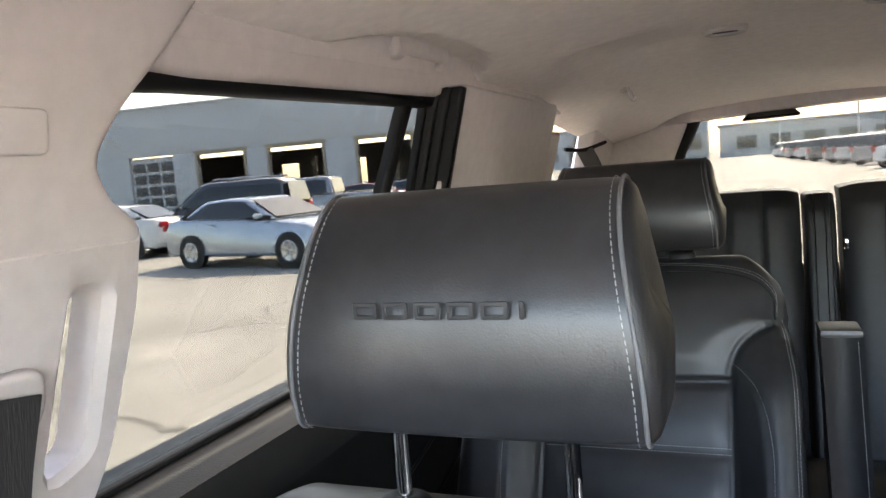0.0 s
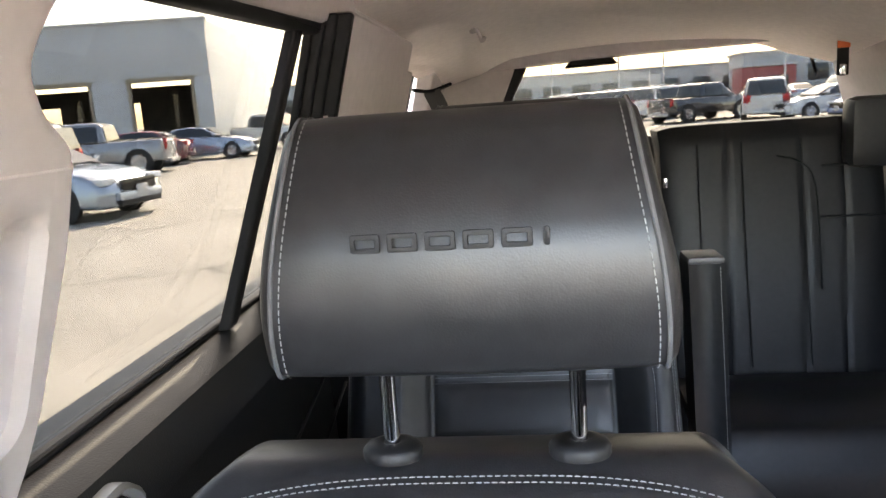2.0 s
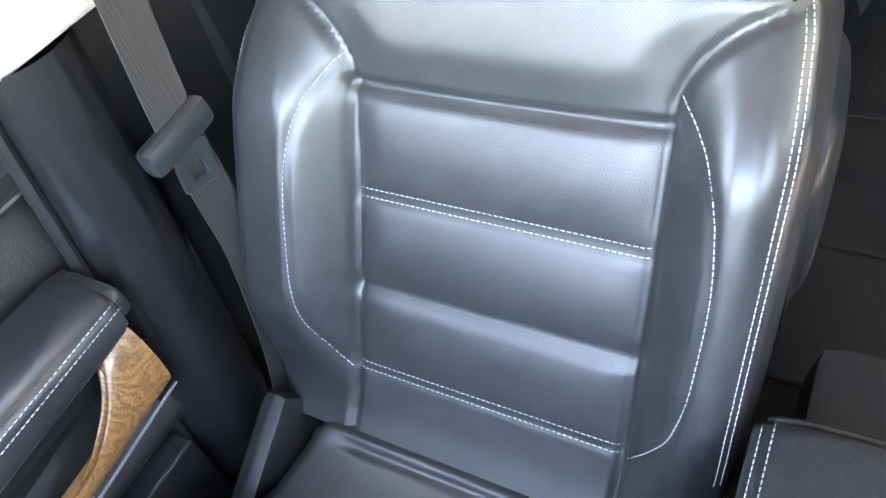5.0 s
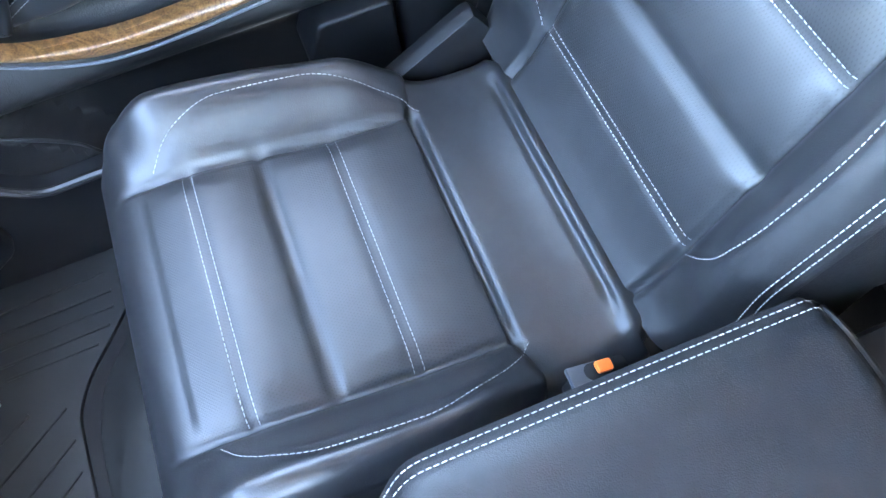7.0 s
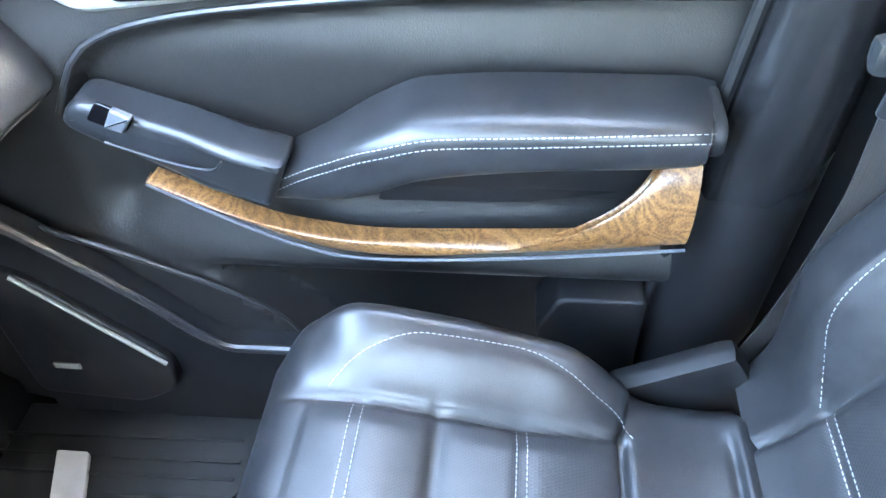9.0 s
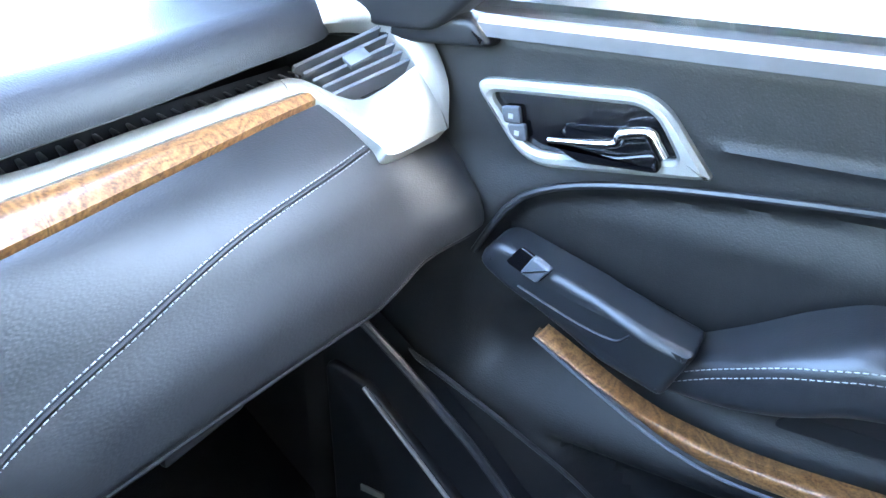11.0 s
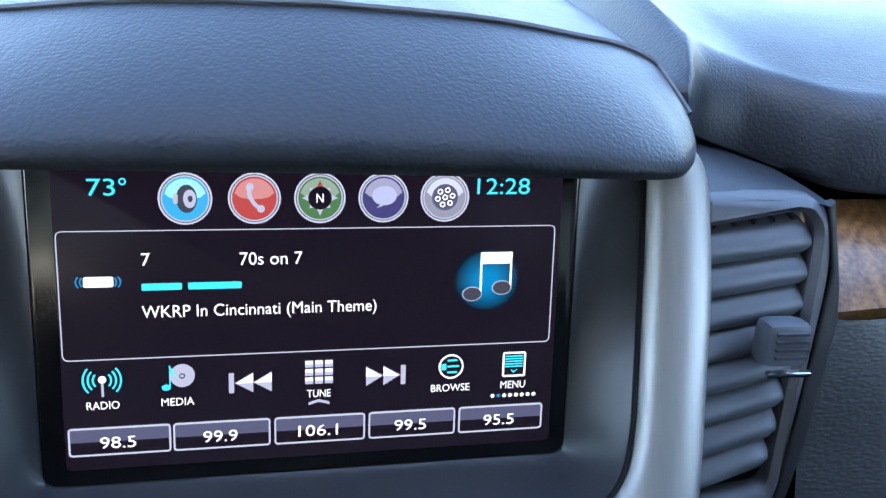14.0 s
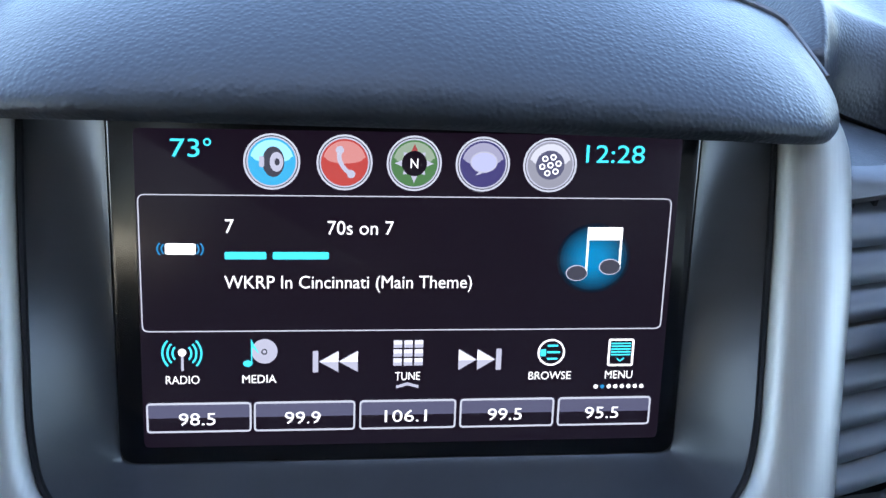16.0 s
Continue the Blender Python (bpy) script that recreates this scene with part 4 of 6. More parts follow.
# ---- rear passenger door ----
rdoor = thing("door_2", "black rear passenger door panel with a chrome handle", "car door", kind="structure")
part("door_skin", shell(lambda u, v: Vector((.80 - .03 * math.sin(v * math.pi) - .05 * smooth(.25, .0, v), .05 - .88 * u, .55 + .80 * v)), 40, 40, (.05, 0, 0)), M["vinyl"], rdoor)
part("belt_ledge", shell(lambda u, v: Vector((.733 + .077 * v, .06 - .88 * u, 1.302 + .03 * smooth(0, .22, v) + .022 * v)), 30, 10, (0, 0, -.02)), M["vinyl"], rdoor)
part("ledge_trim", tube([(.797, .05, 1.352), (.797, -.40, 1.354), (.797, -.80, 1.348)], .004, 8), M["rubber"], rdoor)
rb_out = rounded([(0.097, 1.323), (0.062, 1.262), (-0.019, 1.262), (-0.072, 1.304), (-0.040, 1.329)], [.006, .022, .03, .014, .012], 5)
rb_in = rounded([(0.052, 1.306), (0.040, 1.272), (-0.020, 1.283), (-0.059, 1.299), (-0.034, 1.322)], .012, 5)
rbz = part("handle_bezel", ring(rb_out, rb_in, on_door(.746), .018, .005), M["satin"], rdoor, "satin silver handle surround")
part("handle_cup", plate(rb_in, on_door(.744), .004, .001), M["gloss"], rbz)
part("inner_handle", tube(spline([(.727, 0.037, 1.276), (.727, 0.014, 1.281), (.727, -0.017, 1.291), (.727, -0.040, 1.298)], 5), .005, 10), M["chrome"], rbz, "chrome door handle")
for k, (a, b) in enumerate((((.735, .0, 1.10), (.735, -.78, 1.22)), ((.735, -.1, 1.0), (.735, -.78, 1.13)))):
    part("door_crease", tube(spline([a, ((a[0] + b[0]) / 2, (a[1] + b[1]) / 2, (a[2] + b[2]) / 2 - .02), b], 8), .003, 6), M["smooth"], rdoor)

# ---- dashboard ----
dash = thing("dashboard", "black grained dashboard with walnut strip and satin silver trim", "dashboard")
lip_y = pchip([-.78, -.25, -.140, -.113, 0, .113, .140, .159, .173, .191, .211, .236, .30, .39, .46, .594, .716, .775, .80], [1.10, 1.062, 1.06, 1.012, 1.0, 1.012, 1.06, 1.088, 1.100, 1.102, 1.094, 1.074, 1.067, 1.075, 1.079, 1.097, 1.115, 1.150, 1.20])
lip_z = pchip([-.78, -.25, -.140, -.113, 0, .113, .140, .159, .173, .191, .211, .236, .30, .72, .80], [1.262, 1.260, 1.292, 1.304, 1.307, 1.304, 1.294, 1.289, 1.283, 1.277, 1.272, 1.270, 1.270, 1.270, 1.268])


TIP = .145
brow_y = pchip([0, .05, .10, .125, .138, TIP], [1.060, 1.067, 1.081, 1.091, 1.090, 1.067])
brow_z = pchip([0, .05, .10, .125, .138, TIP], [1.342, 1.339, 1.331, 1.325, 1.319, 1.306])


def pad(u, v):
    """The upper pad: a rolled front lip, but over the screen it starts at the hood's seam."""
    x = -.79 + 1.58 * u
    ax = abs(x)
    y0, z0 = lip_y(x), lip_z(x)
    over = smooth(.160, .138, ax)
    ys, zs = brow_y(min(ax, TIP)), brow_z(min(ax, TIP))
    t = v * 2.2
    if t < .35:
        a = t / .35
        p = Vector((x, y0 + .035 * (1 - a), z0 - .004 + .004 * a))
        return p.lerp(Vector((x, ys + .010, zs - .010)), over)
    if t < 1:
        a = (t - .35) / .65
        p = Vector((x, y0 + .028 * (1 - math.cos(a * math.pi / 2)), z0 + .040 * math.sin(a * math.pi / 2)))
        return p.lerp(Vector((x, ys + .004 * (1 - a), zs - .006 * (1 - a))), over)
    b = (t - 1) / 1.2
    y1, z1 = (y0 + .028) * (1 - over) + ys * over, (z0 + .040) * (1 - over) + zs * over
    return Vector((x, y1 + (1.58 - y1) * b, z1 + (.022 - .012 * over) * math.sin(min(b * 3, 1) * math.pi / 2) - .03 * b))


part("dash_pad", grid(pad, 420, 60), M["dashpad"], dash, "soft grained upper dash pad")
# the hood over the screen: its lower lip and its seam meet in a point at each end
low_y = pchip([0, .60, .80, .88, .94, 1], [1.0, 1.004, 1.012, 1.024, 1.040, 1.067])
low_z = pchip([0, .60, .80, .88, .94, 1], [1.307, 1.305, 1.302, 1.3005, 1.3015, 1.305])


def brow(u, v):
    c = 2 * u - 1
    ac = abs(c)
    # towards the ends the columns follow the rounded corner
    xl, xs = c * TIP * (1 - .10 * ac * (1 - ac)), c * TIP
    low, top = Vector((xl, low_y(ac), low_z(ac))), Vector((xs, brow_y(abs(xs)), brow_z(abs(xs))))
    k = v * 1.35 - .35
    if k < 0:
        return low + Vector((0, .040 * -k / .35, .010 * (-k / .35) ** 2))
    ease = .5 * (1 - math.cos(math.pi * k)) * .25 + k * .75
    p = low.lerp(top, ease)
    swell = math.sin(math.pi * k ** .62) * (1 - ac ** 10)
    return p + Vector((0, -.010, .0055)) * swell


part("screen_hood", grid(brow, 160, 54), M["dashpad"], dash, "grained black hood over the touch screen")
part("pad_seam", tube([Vector((x, brow_y(abs(x)) - .0006, brow_z(abs(x)) + .0006)) for x in (-TIP + k * 2 * TIP / 90 for k in range(91))], .0013, 6), M["cord"], dash)

# glove box front: from the walnut strip down to the lower lip
gl_top_y = pchip([.205, .68, .765, .797], [1.036, 1.030, 1.008, 1.022])
gl_top_z = pchip([.205, .68, .78, .797], [1.226, 1.190, 1.176, 1.176])


strip_low = pchip([.205, .219, .357, .484, .686, .79], [1.032, 1.034, 1.051, 1.068, 1.093, 1.10])


def strip_z(x, y):
    return 1.227 + (y - 1.034) * .54 - (x - .219) * .0795


def glove(u, v):
    x = .205 + .592 * u
    yt, zt = gl_top_y(x), gl_top_z(x)
    prof_y = pchip([0, .3, .6, .75, .9, 1], [0, -.021, -.042, -.046, -.03, .03])
    prof_z = pchip([0, .3, .6, .75, .9, 1], [0, -.05, -.10, -.124, -.142, -.155])
    k = 1 - .35 * smooth(.60, .78, x)
    if v < .3:
        # one soft bend from the walnut strip down to the front
        t = (v + .25) / .55
        y2 = max(strip_low(x), yt)
        a, b, c = Vector((x, y2, strip_z(x, y2))), Vector((x, yt, strip_z(x, yt))), Vector((x, yt + prof_y(.3), zt + prof_z(.3) * k))
        return a * (1 - t) ** 2 + b * 2 * t * (1 - t) + c * t * t
    return Vector((x, yt + prof_y(v), zt + prof_z(v) * k))


part("glove_box", grid(lambda u, v: glove(u, v * 1.25 - .25), 80, 75), M["glovebox"], dash, "grained black glove box front")
lots = []
st_v = pchip([.213, .237, .29, .39, .513, .681], [.75, .62, .46, .306, .144, .02])
for off in (-.017, .017):
    pts, ups = [], []
    for k in range(120):
        x = .212 + .469 * k / 119
        p = glove((x - .205) / .592, st_v(x) + off)
        pts.append(p + Vector((0, -.0012, .0012)))
        ups.append(Vector((0, -.7, .7)))
    lots.append(stitches(pts, lift=ups))
part("glove_stitching", join(*lots), M["thread"], dash, "pale double stitching")
part("glove_seam", tube([glove((x - .205) / .592, st_v(x)) + Vector((0, -.0005, .0005)) for x in (.212 + .469 * k / 60 for k in range(61))], .0022, 6), M["plastic"], dash)
part("glove_gap", tube([glove(k / 40, .84) + Vector((0, -.0015, 0)) for k in range(41)], .0018, 6), M["rubber"], dash)
part("glove_latch", box((.42, 1.005, 1.064), (.075, .008, .008), .003), M["plastic"], dash)

part("under_dash", shell(lambda u, v: Vector((-.79 + 1.58 * u, 1.06 + .50 * v, 1.062 - .08 * v)), 10, 4, (0, 0, .02)), M["plastic"], dash)
for sg in (1, -1):
    kick = part("kick_panel", box((sg * .80, 1.36, .92), (.05, .50, .80), .01), M["plastic"])
    tagged(kick, "black footwell side panel", "trim", kind="structure")

# walnut strip, lying back
st_top = pchip([.222, .30, .329, .346, .437, .542, .682], [1.088, 1.094, 1.083, 1.079, 1.085, 1.094, 1.104])

def strip(u, v):
    x = .214 + .468 * u
    lo = strip_low(x) + .0015
    y = lo + (st_top(x) - lo) * v
    return Vector((x, y, strip_z(x, y) + .004 + .003 * math.sin(math.pi * v)))


part("walnut_strip", shell(strip, 90, 12, (0, .004, -.012)), M["wood"], dash, "matt walnut burl strip")
# silver trim that frames the strip and the outer vent
sil_top = pchip([.315, .388, .484, .60, .66, .70], [1.095, 1.0955, 1.105, 1.115, 1.121, 1.12])


def silver(u, v):
    x = .325 + .345 * u
    lo = st_top(x)
    hi = lo + (sil_top(x) - lo) * min(u / .14, 1.0) ** .7
    y = lo + (hi - lo) * v
    return Vector((x, y, strip_z(x, y) + .006 + .005 * math.sin(math.pi * v)))


part("silver_strip", shell(silver, 60, 8, (0, .004, -.014)), M["satin"], dash, "satin silver trim strip")
part("silver_corner", ruled([(.655, 1.121, 1.246), (.684, 1.116, 1.240), (.715, 1.080, 1.219), (.738, 1.062, 1.226), (.770, 1.043, 1.245)], [(.652, 1.103, 1.236), (.676, 1.096, 1.230), (.685, 1.034, 1.194), (.690, 1.016, 1.184), (.772, 1.008, 1.186)], 40, 8, (0, .012, -.014), (0, -.003, .004)), M["satin"], dash, "satin silver trim corner")
part("silver_end", ruled([(.770, 1.043, 1.245), (.770, 1.060, 1.262), (.766, 1.083, 1.280), (.735, 1.115, 1.284), (.70, 1.150, 1.276)], [(.776, 1.008, 1.186), (.788, 1.018, 1.236), (.788, 1.052, 1.284), (.768, 1.110, 1.308), (.745, 1.16, 1.312)], 40, 8, (.004, .014, -.012), (-.003, -.003, .004)), M["satin"], dash, "satin silver trim round the outer vent")
# slim grille between pad and trim
gr = part("defog_grille", shell(lambda u, v: Vector((.305 + .39 * u, 1.095 + .024 * u + .022 * v, 1.248 - .010 * u + .010 * v)), 20, 2, (0, 0, -.012)), M["rubber"], dash)
for k in range(26):
    x = .312 + .375 * k / 25
    u = (x - .305) / .39
    part("grille_rib", box((x, 1.106 + .024 * u, 1.2525 - .010 * u), (.0042, .020, .005), .0012, pose(0, 0, 0, 0, 0, -18).to_3x3()), M["pod"], gr)

# outer vent
VQ = [Vector(q) for q in ((.685, 1.131, 1.249), (.766, 1.083, 1.279), (.768, 1.043, 1.244), (.700, 1.088, 1.219))]


def on_outer(u, v, h=0.0):
    p = VQ[0].lerp(VQ[1], u).lerp(VQ[3].lerp(VQ[2], u), v)
    return p + Vector((-.25, -.55, .79)) * h


ov = part("outer_vent", shell(lambda u, v: on_outer(u, v, -.026), 6, 6, (.006, .02, -.03)), M["rubber"], dash)
for k in range(5):
    v0 = .04 + .200 * k
    part("vent_slat", shell(lambda u, v, v0=v0: on_outer(.02 + .96 * u, v0 + .030 * v, .005 - .024 * v), 8, 3, (.0006, -.0016, -.0022)), M["slat"], ov)
part("vent_tab", box(on_outer(.55, .42, .004), (.024, .016, .007), .002, pose(0, 0, 0, 25, -18, -25).to_3x3()), M["slat"], ov)

# ---- centre stack ----
stack = thing("centre_stack", "satin silver framed centre stack with a lit touch screen", "centre stack")
TILT = radians(18.8)
SO, SU = Vector((0, 1.0275, 1.237)), Vector((0, math.sin(TILT), math.cos(TILT)))
SN = Vector((0, -math.cos(TILT), math.sin(TILT)))


def on_stack(a, b, h):
    """A place on the screen's plane: a across, b up it, h out of it."""
    return SO + Vector((1, 0, 0)) * a + SU * b + SN * h


def on_face(a, b, h):
    """The same, on the display, which sits a little turned in its frame."""
    return on_stack(a, b + .0165 * max(a + .075, -.02), h)


def proud(b):
    """How far the silver frame stands out of the screen's plane: it is the steeper of the two."""
    return .002 + .235 * min(max(.058 - b, 0), .135)


EDGE = [(.1205, .070), (.1200, .055), (.1185, .030), (.1170, .010), (.1150, -.015), (.1130, -.036), (.1090, -.052), (.1000, -.0625), (.086, -.0665), (.045, -.0690), (0, -.0700)]
RIM = [(.1330, .073), (.1480, .058), (.1500, .035), (.1495, .010), (.1470, -.015), (.1445, -.040), (.1415, -.066), (.1330, -.088), (.110, -.0925), (.050, -.0915), (0, -.0910)]


def whole(pts):
    """A line from one top end round the bottom to the other, from its half."""
    half_line = spline([(a, b, 0) for a, b in pts], 7)
    return half_line + [Vector((-p.x, p.y, 0)) for p in reversed(half_line[:-1])]


edge_line, rim_line = whole(EDGE), whole(RIM)


def silver_at(u, v):
    i = round(u * (len(edge_line) - 1))
    p = edge_line[i].lerp(rim_line[i], v)
    round_off = .0065 * math.sin(math.pi * min(v * 1.02 + .02, 1)) ** .7 - .010 * smooth(.72, 1.0, v) ** 2 - .004 * smooth(.10, 0, v)
    return on_stack(p.x, p.y, proud(p.y) + round_off)


part("silver_frame", shell(silver_at, len(edge_line) - 1, 16, tuple(SN * -.012)), M["satin"], stack, "brushed satin silver frame")
for sg in (1, -1):
    leg = ruled([on_stack(sg * .1180, -.070, proud(-.07) + .004), on_stack(sg * .1160, -.15, .040), on_stack(sg * .112, -.30, .048)], [on_stack(sg * .1410, -.064, proud(-.064) - .004), on_stack(sg * .1380, -.15, .034), on_stack(sg * .134, -.30, .042)], 20, 8, tuple(SN * -.012), tuple(SN * .004))
    part("silver_leg", leg, M["satin"], stack)

n0 = len(edge_line)
hole = whole([(.0945, .066), (.0945, .052), (.0945, .030), (.0945, .010), (.0945, -.015), (.0945, -.036), (.0942, -.052), (.0915, -.0560), (.080, -.0565), (.045, -.0565), (0, -.0565)])


def slope(u, v):
    i = round(u * (n0 - 1))
    p, q = edge_line[i], hole[i]
    out, inn = on_stack(p.x, p.y, proud(p.y) - .0025), on_face(q.x, q.y, .003)
    m = out.lerp(inn, .72) - SN * .0035
    return out * (1 - v) ** 2 + m * 2 * v * (1 - v) + inn * v * v


part("screen_bezel", shell(slope, n0 - 1, 14, tuple(SN * -.004)), M["bezel"], stack, "dark sloping bezel round the screen")
part("bezel_joint", tube([on_stack(p.x, p.y, proud(p.y) - .0012) for p in edge_line], .0011, 6), M["rubber"], stack)
part("stack_lower", plate(rounded([(-.117, -.30), (.117, -.30), (.119, -.093), (-.119, -.093)], .02, 5), lambda a, b, h: on_stack(a, b, h + .016), .014, .004), M["plastic"], stack)
part("stack_knob", lathe([(.030, 0), (.030, .012), (.026, .018), (.020, .019)], 32, Matrix.Translation(on_stack(.03, -.128, .030)) @ SN.to_track_quat("Z", "Y").to_matrix().to_4x4()), M["plastic"], stack)
part("stack_backing", box((0, 1.11, 1.11), (.30, .10, .30), .01), M["plastic"], stack)
screen = part("screen_glass", plate(rounded([(-.0945, -.0565), (.0945, -.0565), (.0945, .062), (-.0945, .062)], .006, 5), lambda a, b, h: on_face(a, b, h - .004), .007, .001), M["gloss"], stack, "glossy black touch screen")

# side vents of the stack
for sg in (1, -1):
    vent = thing("side_vent", "upright dashboard air vent with seven grey slats", "vent", "dashboard air vents")

    def on_vent(a, b, h, sg=sg):
        z = 1.108 + b
        return Vector((sg * (.1495 + a), 1.024 + (z - 1.232) * .34 + a * .10 - h, z))
    part("vent_side", plate([(.0553, .168), (.0611, .1424), (.0541, .0942), (.0457, .051), (.042, .0297), (.044, .0253), (.0581, .071), (.0672, .1217), (.066, .1358), (.0589, .1695)], lambda a, b, h: on_vent(a, b, h - .006), .004, .001), M["plastic"], vent)
    vo = rounded([(-.003, .173), (.050, .171), (.0575, .164), (.0611, .1424), (.0541, .0942), (.0457, .048), (.040, .042), (-.003, .037)], [.001, .006, .006, .02, .02, .006, .006, .001], 4)
    vi = rounded([(-.0005, .1615), (.045, .1665), (.0515, .160), (.0512, .1497), (.0470, .100), (.0419, .0546), (.038, .0515), (-.0005, .0505)], [.001, .005, .005, .01, .01, .005, .005, .001], 4)
    part("vent_frame", ring(vo, vi, lambda a, b, h: on_vent(a, b, h - .011), .010, .003), M["darkgrey"], vent)
    def cap(u, v, sg=sg, on_vent=on_vent):
        a = -.001 + .060 * u
        p = on_vent(a, .1715 - .004 * u ** 3, -.003)
        x = abs(p.x)
        q = Vector((p.x, lip_y(x) + .03, lip_z(x) - .003))
        m = (p + q) / 2 + Vector((0, -.003, .003))
        return p * (1 - v) ** 2 + m * 2 * v * (1 - v) + q * v * v
    part("vent_cap", shell(cap, 12, 10, (0, .004, -.006)), M["dashpad"], vent)
    part("vent_foot", plate(rounded([(-.001, .0), (.030, .012), (.042, .030), (.0457, .049), (-.001, .038)], .003, 4), lambda a, b, h: on_vent(a, b, h - .006), .007, .003), M["plastic"], vent)
    part("foot_trim", plate(rounded([(-.001, -.03), (.052, -.03), (.047, .030), (.041, .029), (.015, .0205), (-.001, .012)], .003, 4), lambda a, b, h: on_vent(a, b, h - .004), .010, .003), M["satin"], vent, "satin silver foot of the vent")
    part("vent_well", plate([(-.002, .0), (.056, .0), (.063, .14), (.058, .158), (-.002, .158)], lambda a, b, h: on_vent(a, b, h - .028), .004, .001), M["rubber"], vent)
    for k in range(8):
        left, right, end = .1469 - .0132 * k, .1505 - .0125 * k, .0512 - .0002 * k * k

        def slat(u, v, left=left, right=right, end=end):
            tall = .0112 * (1 - .32 * smooth(.84, 1.0, u) ** 2)
            return on_vent(end * u - .001, left + (right - left) * u + tall * v, -.0065 + .0055 * math.sin(math.pi * (.18 + .62 * v)) - .003 * v * v - .002 * smooth(.9, 1.0, u))
        part("vent_slat", shell(slat, 12, 6, (0, .007, .001)), M["slat"], vent)
    for j in range(5):
        part("vent_divider", box(on_vent(.006 + j * .009, .150, -.018), (.0012, .014, .024), 0), M["plastic"], vent)
    tab = part("vent_tab", box(on_vent(.0325, .1215, .007), (.019, .012, .019), .004, pose(0, 0, 0, -10, 0, 0).to_3x3()), M["slat"], vent)
    for k in range(4):
        part("tab_rib", box(on_vent(.0325, .1285 - k * .003, .0150), (.014, .0012, .0012), 0), M["darkgrey"], tab)
    part("tab_edge", box(on_vent(.0325, .1128, .0140), (.019, .003, .002), .0006), M["chrome"], tab)
    part("thumb_wheel", box(on_vent(.0175, .0290, -.002), (.024, .010, .008), .003), M["rubber"], vent)
    for k in range(4):
        part("wheel_mark", box(on_vent(.0085 + k * .006, .0275 + k * .0014, .0035), (.0022, .001, .0022), 0), M["grey_label"], vent)


# ---- console, mats, rear seats ----
console = thing("centre_console", "black leather console lid with pale double stitching", "console")


def lid(u, v):
    x = .004 + (.352 * u - .176) * (1 - .16 * smooth(.80, 1.0, v) ** 2)
    y = .198 + .385 * v
    e = max(abs(u * 2 - 1), 0) ** 8
    g = smooth(.0, .07, v) * (1 - smooth(.86, 1.0, v) * .9)
    return Vector((x, y, .988 + .028 * g - .022 * e + .004 * math.sin(math.pi * v)))


part("console_lid", shell(lid, 40, 50, (0, 0, -.05)), M["leather"], console, "padded black leather lid")
lots = []
for off in (.0, .010):
    pts = [lid(.982 - off * 2.4, .03 + .90 * k / 80) + Vector((0, 0, .001)) for k in range(81)]
    lots.append(stitches(pts, lift=[Vector((.2, 0, 1))] * 81))
part("lid_hem", tube([lid(.03 + .94 * k / 40, .012) + Vector((0, 0, .0005)) for k in range(41)], .0035, 8), M["leather"], console)
part("lid_stitching", join(*lots), M["thread"], console, "pale double stitching")
part("console_body", box((.0, .40, .755), (.30, .62, .41), .03), M["plastic"], console)
part("console_front", box((.0, .88, .76), (.30, .30, .30), .05), M["plastic"], console)
buckle = thing("belt_buckle", "black belt buckle with an orange release button", "buckle")
part("buckle_body", box((.206, .362, .892), (.018, .045, .05), .007, pose(0, 0, 0, 20, 0, 0).to_3x3()), M["plastic"], buckle)
part("release_button", box((.206, .357, .9225), (.011, .015, .006), .003, pose(0, 0, 0, 20, 0, 0).to_3x3()), M["orange"], buckle, "orange release button")
part("buckle_tip", box((.206, .374, .918), (.018, .03, .006), .002, pose(0, 0, 0, 20, 0, 0).to_3x3()), M["darkgrey"], buckle)

mat_1 = thing("floor_mat", "black ribbed rubber mat in the front footwell", "floor mat", "rubber mats")
def on_mat(a, b, h):
    return Vector((a, b, .553 + h))


# darker rubber than the tray: the channel's shade is put into its colour
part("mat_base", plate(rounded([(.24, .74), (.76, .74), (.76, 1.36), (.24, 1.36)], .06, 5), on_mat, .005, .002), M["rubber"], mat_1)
part("mat_tray", plate(rounded([(.76, .80), (.68, .825), (.613, .874), (.556, .921), (.509, .943), (.436, .940), (.368, .937), (.302, .956), (.262, .985), (.262, 1.34), (.745, 1.34)], .022, 5), lambda a, b, h: on_mat(a, b, h + .004), .009, .002), M["mat"], mat_1)
part("mat_lip", plate(rounded([(.245, .745), (.755, .745), (.755, .775), (.665, .803), (.594, .860), (.535, .904), (.475, .919), (.427, .920), (.353, .917), (.30, .931), (.245, .956)], .022, 5), lambda a, b, h: on_mat(a, b, h + .004), .009, .002), M["mat"], mat_1)
RIBS = [((.697, 1.23), (.709, .874)), ((.668, 1.22), (.675, .869)), ((.642, 1.21), (.649, .870)), ((.618, 1.038), (.622, .880)), ((.596, 1.032), (.599, .900)), ((.47, 1.115), (.534, 1.008)), ((.42, 1.10), (.524, .958)), ((.374, 1.087), (.476, .952)), ((.329, 1.074), (.430, .950)), ((.341, 1.018), (.385, .955)), ((.330, 1.07), (.340, .955)), ((.312, 1.06), (.322, .96))]
for (ax, ay), (bx, by_) in RIBS:
    turn_ = pose(0, 0, 0, 0, 0, math.degrees(math.atan2(by_ - ay, bx - ax))).to_3x3()
    part("mat_rib", box(((ax + bx) / 2, (ay + by_) / 2, .5665), (math.hypot(bx - ax, by_ - ay), .005, .004), .0015, turn_), M["mat"], mat_1)
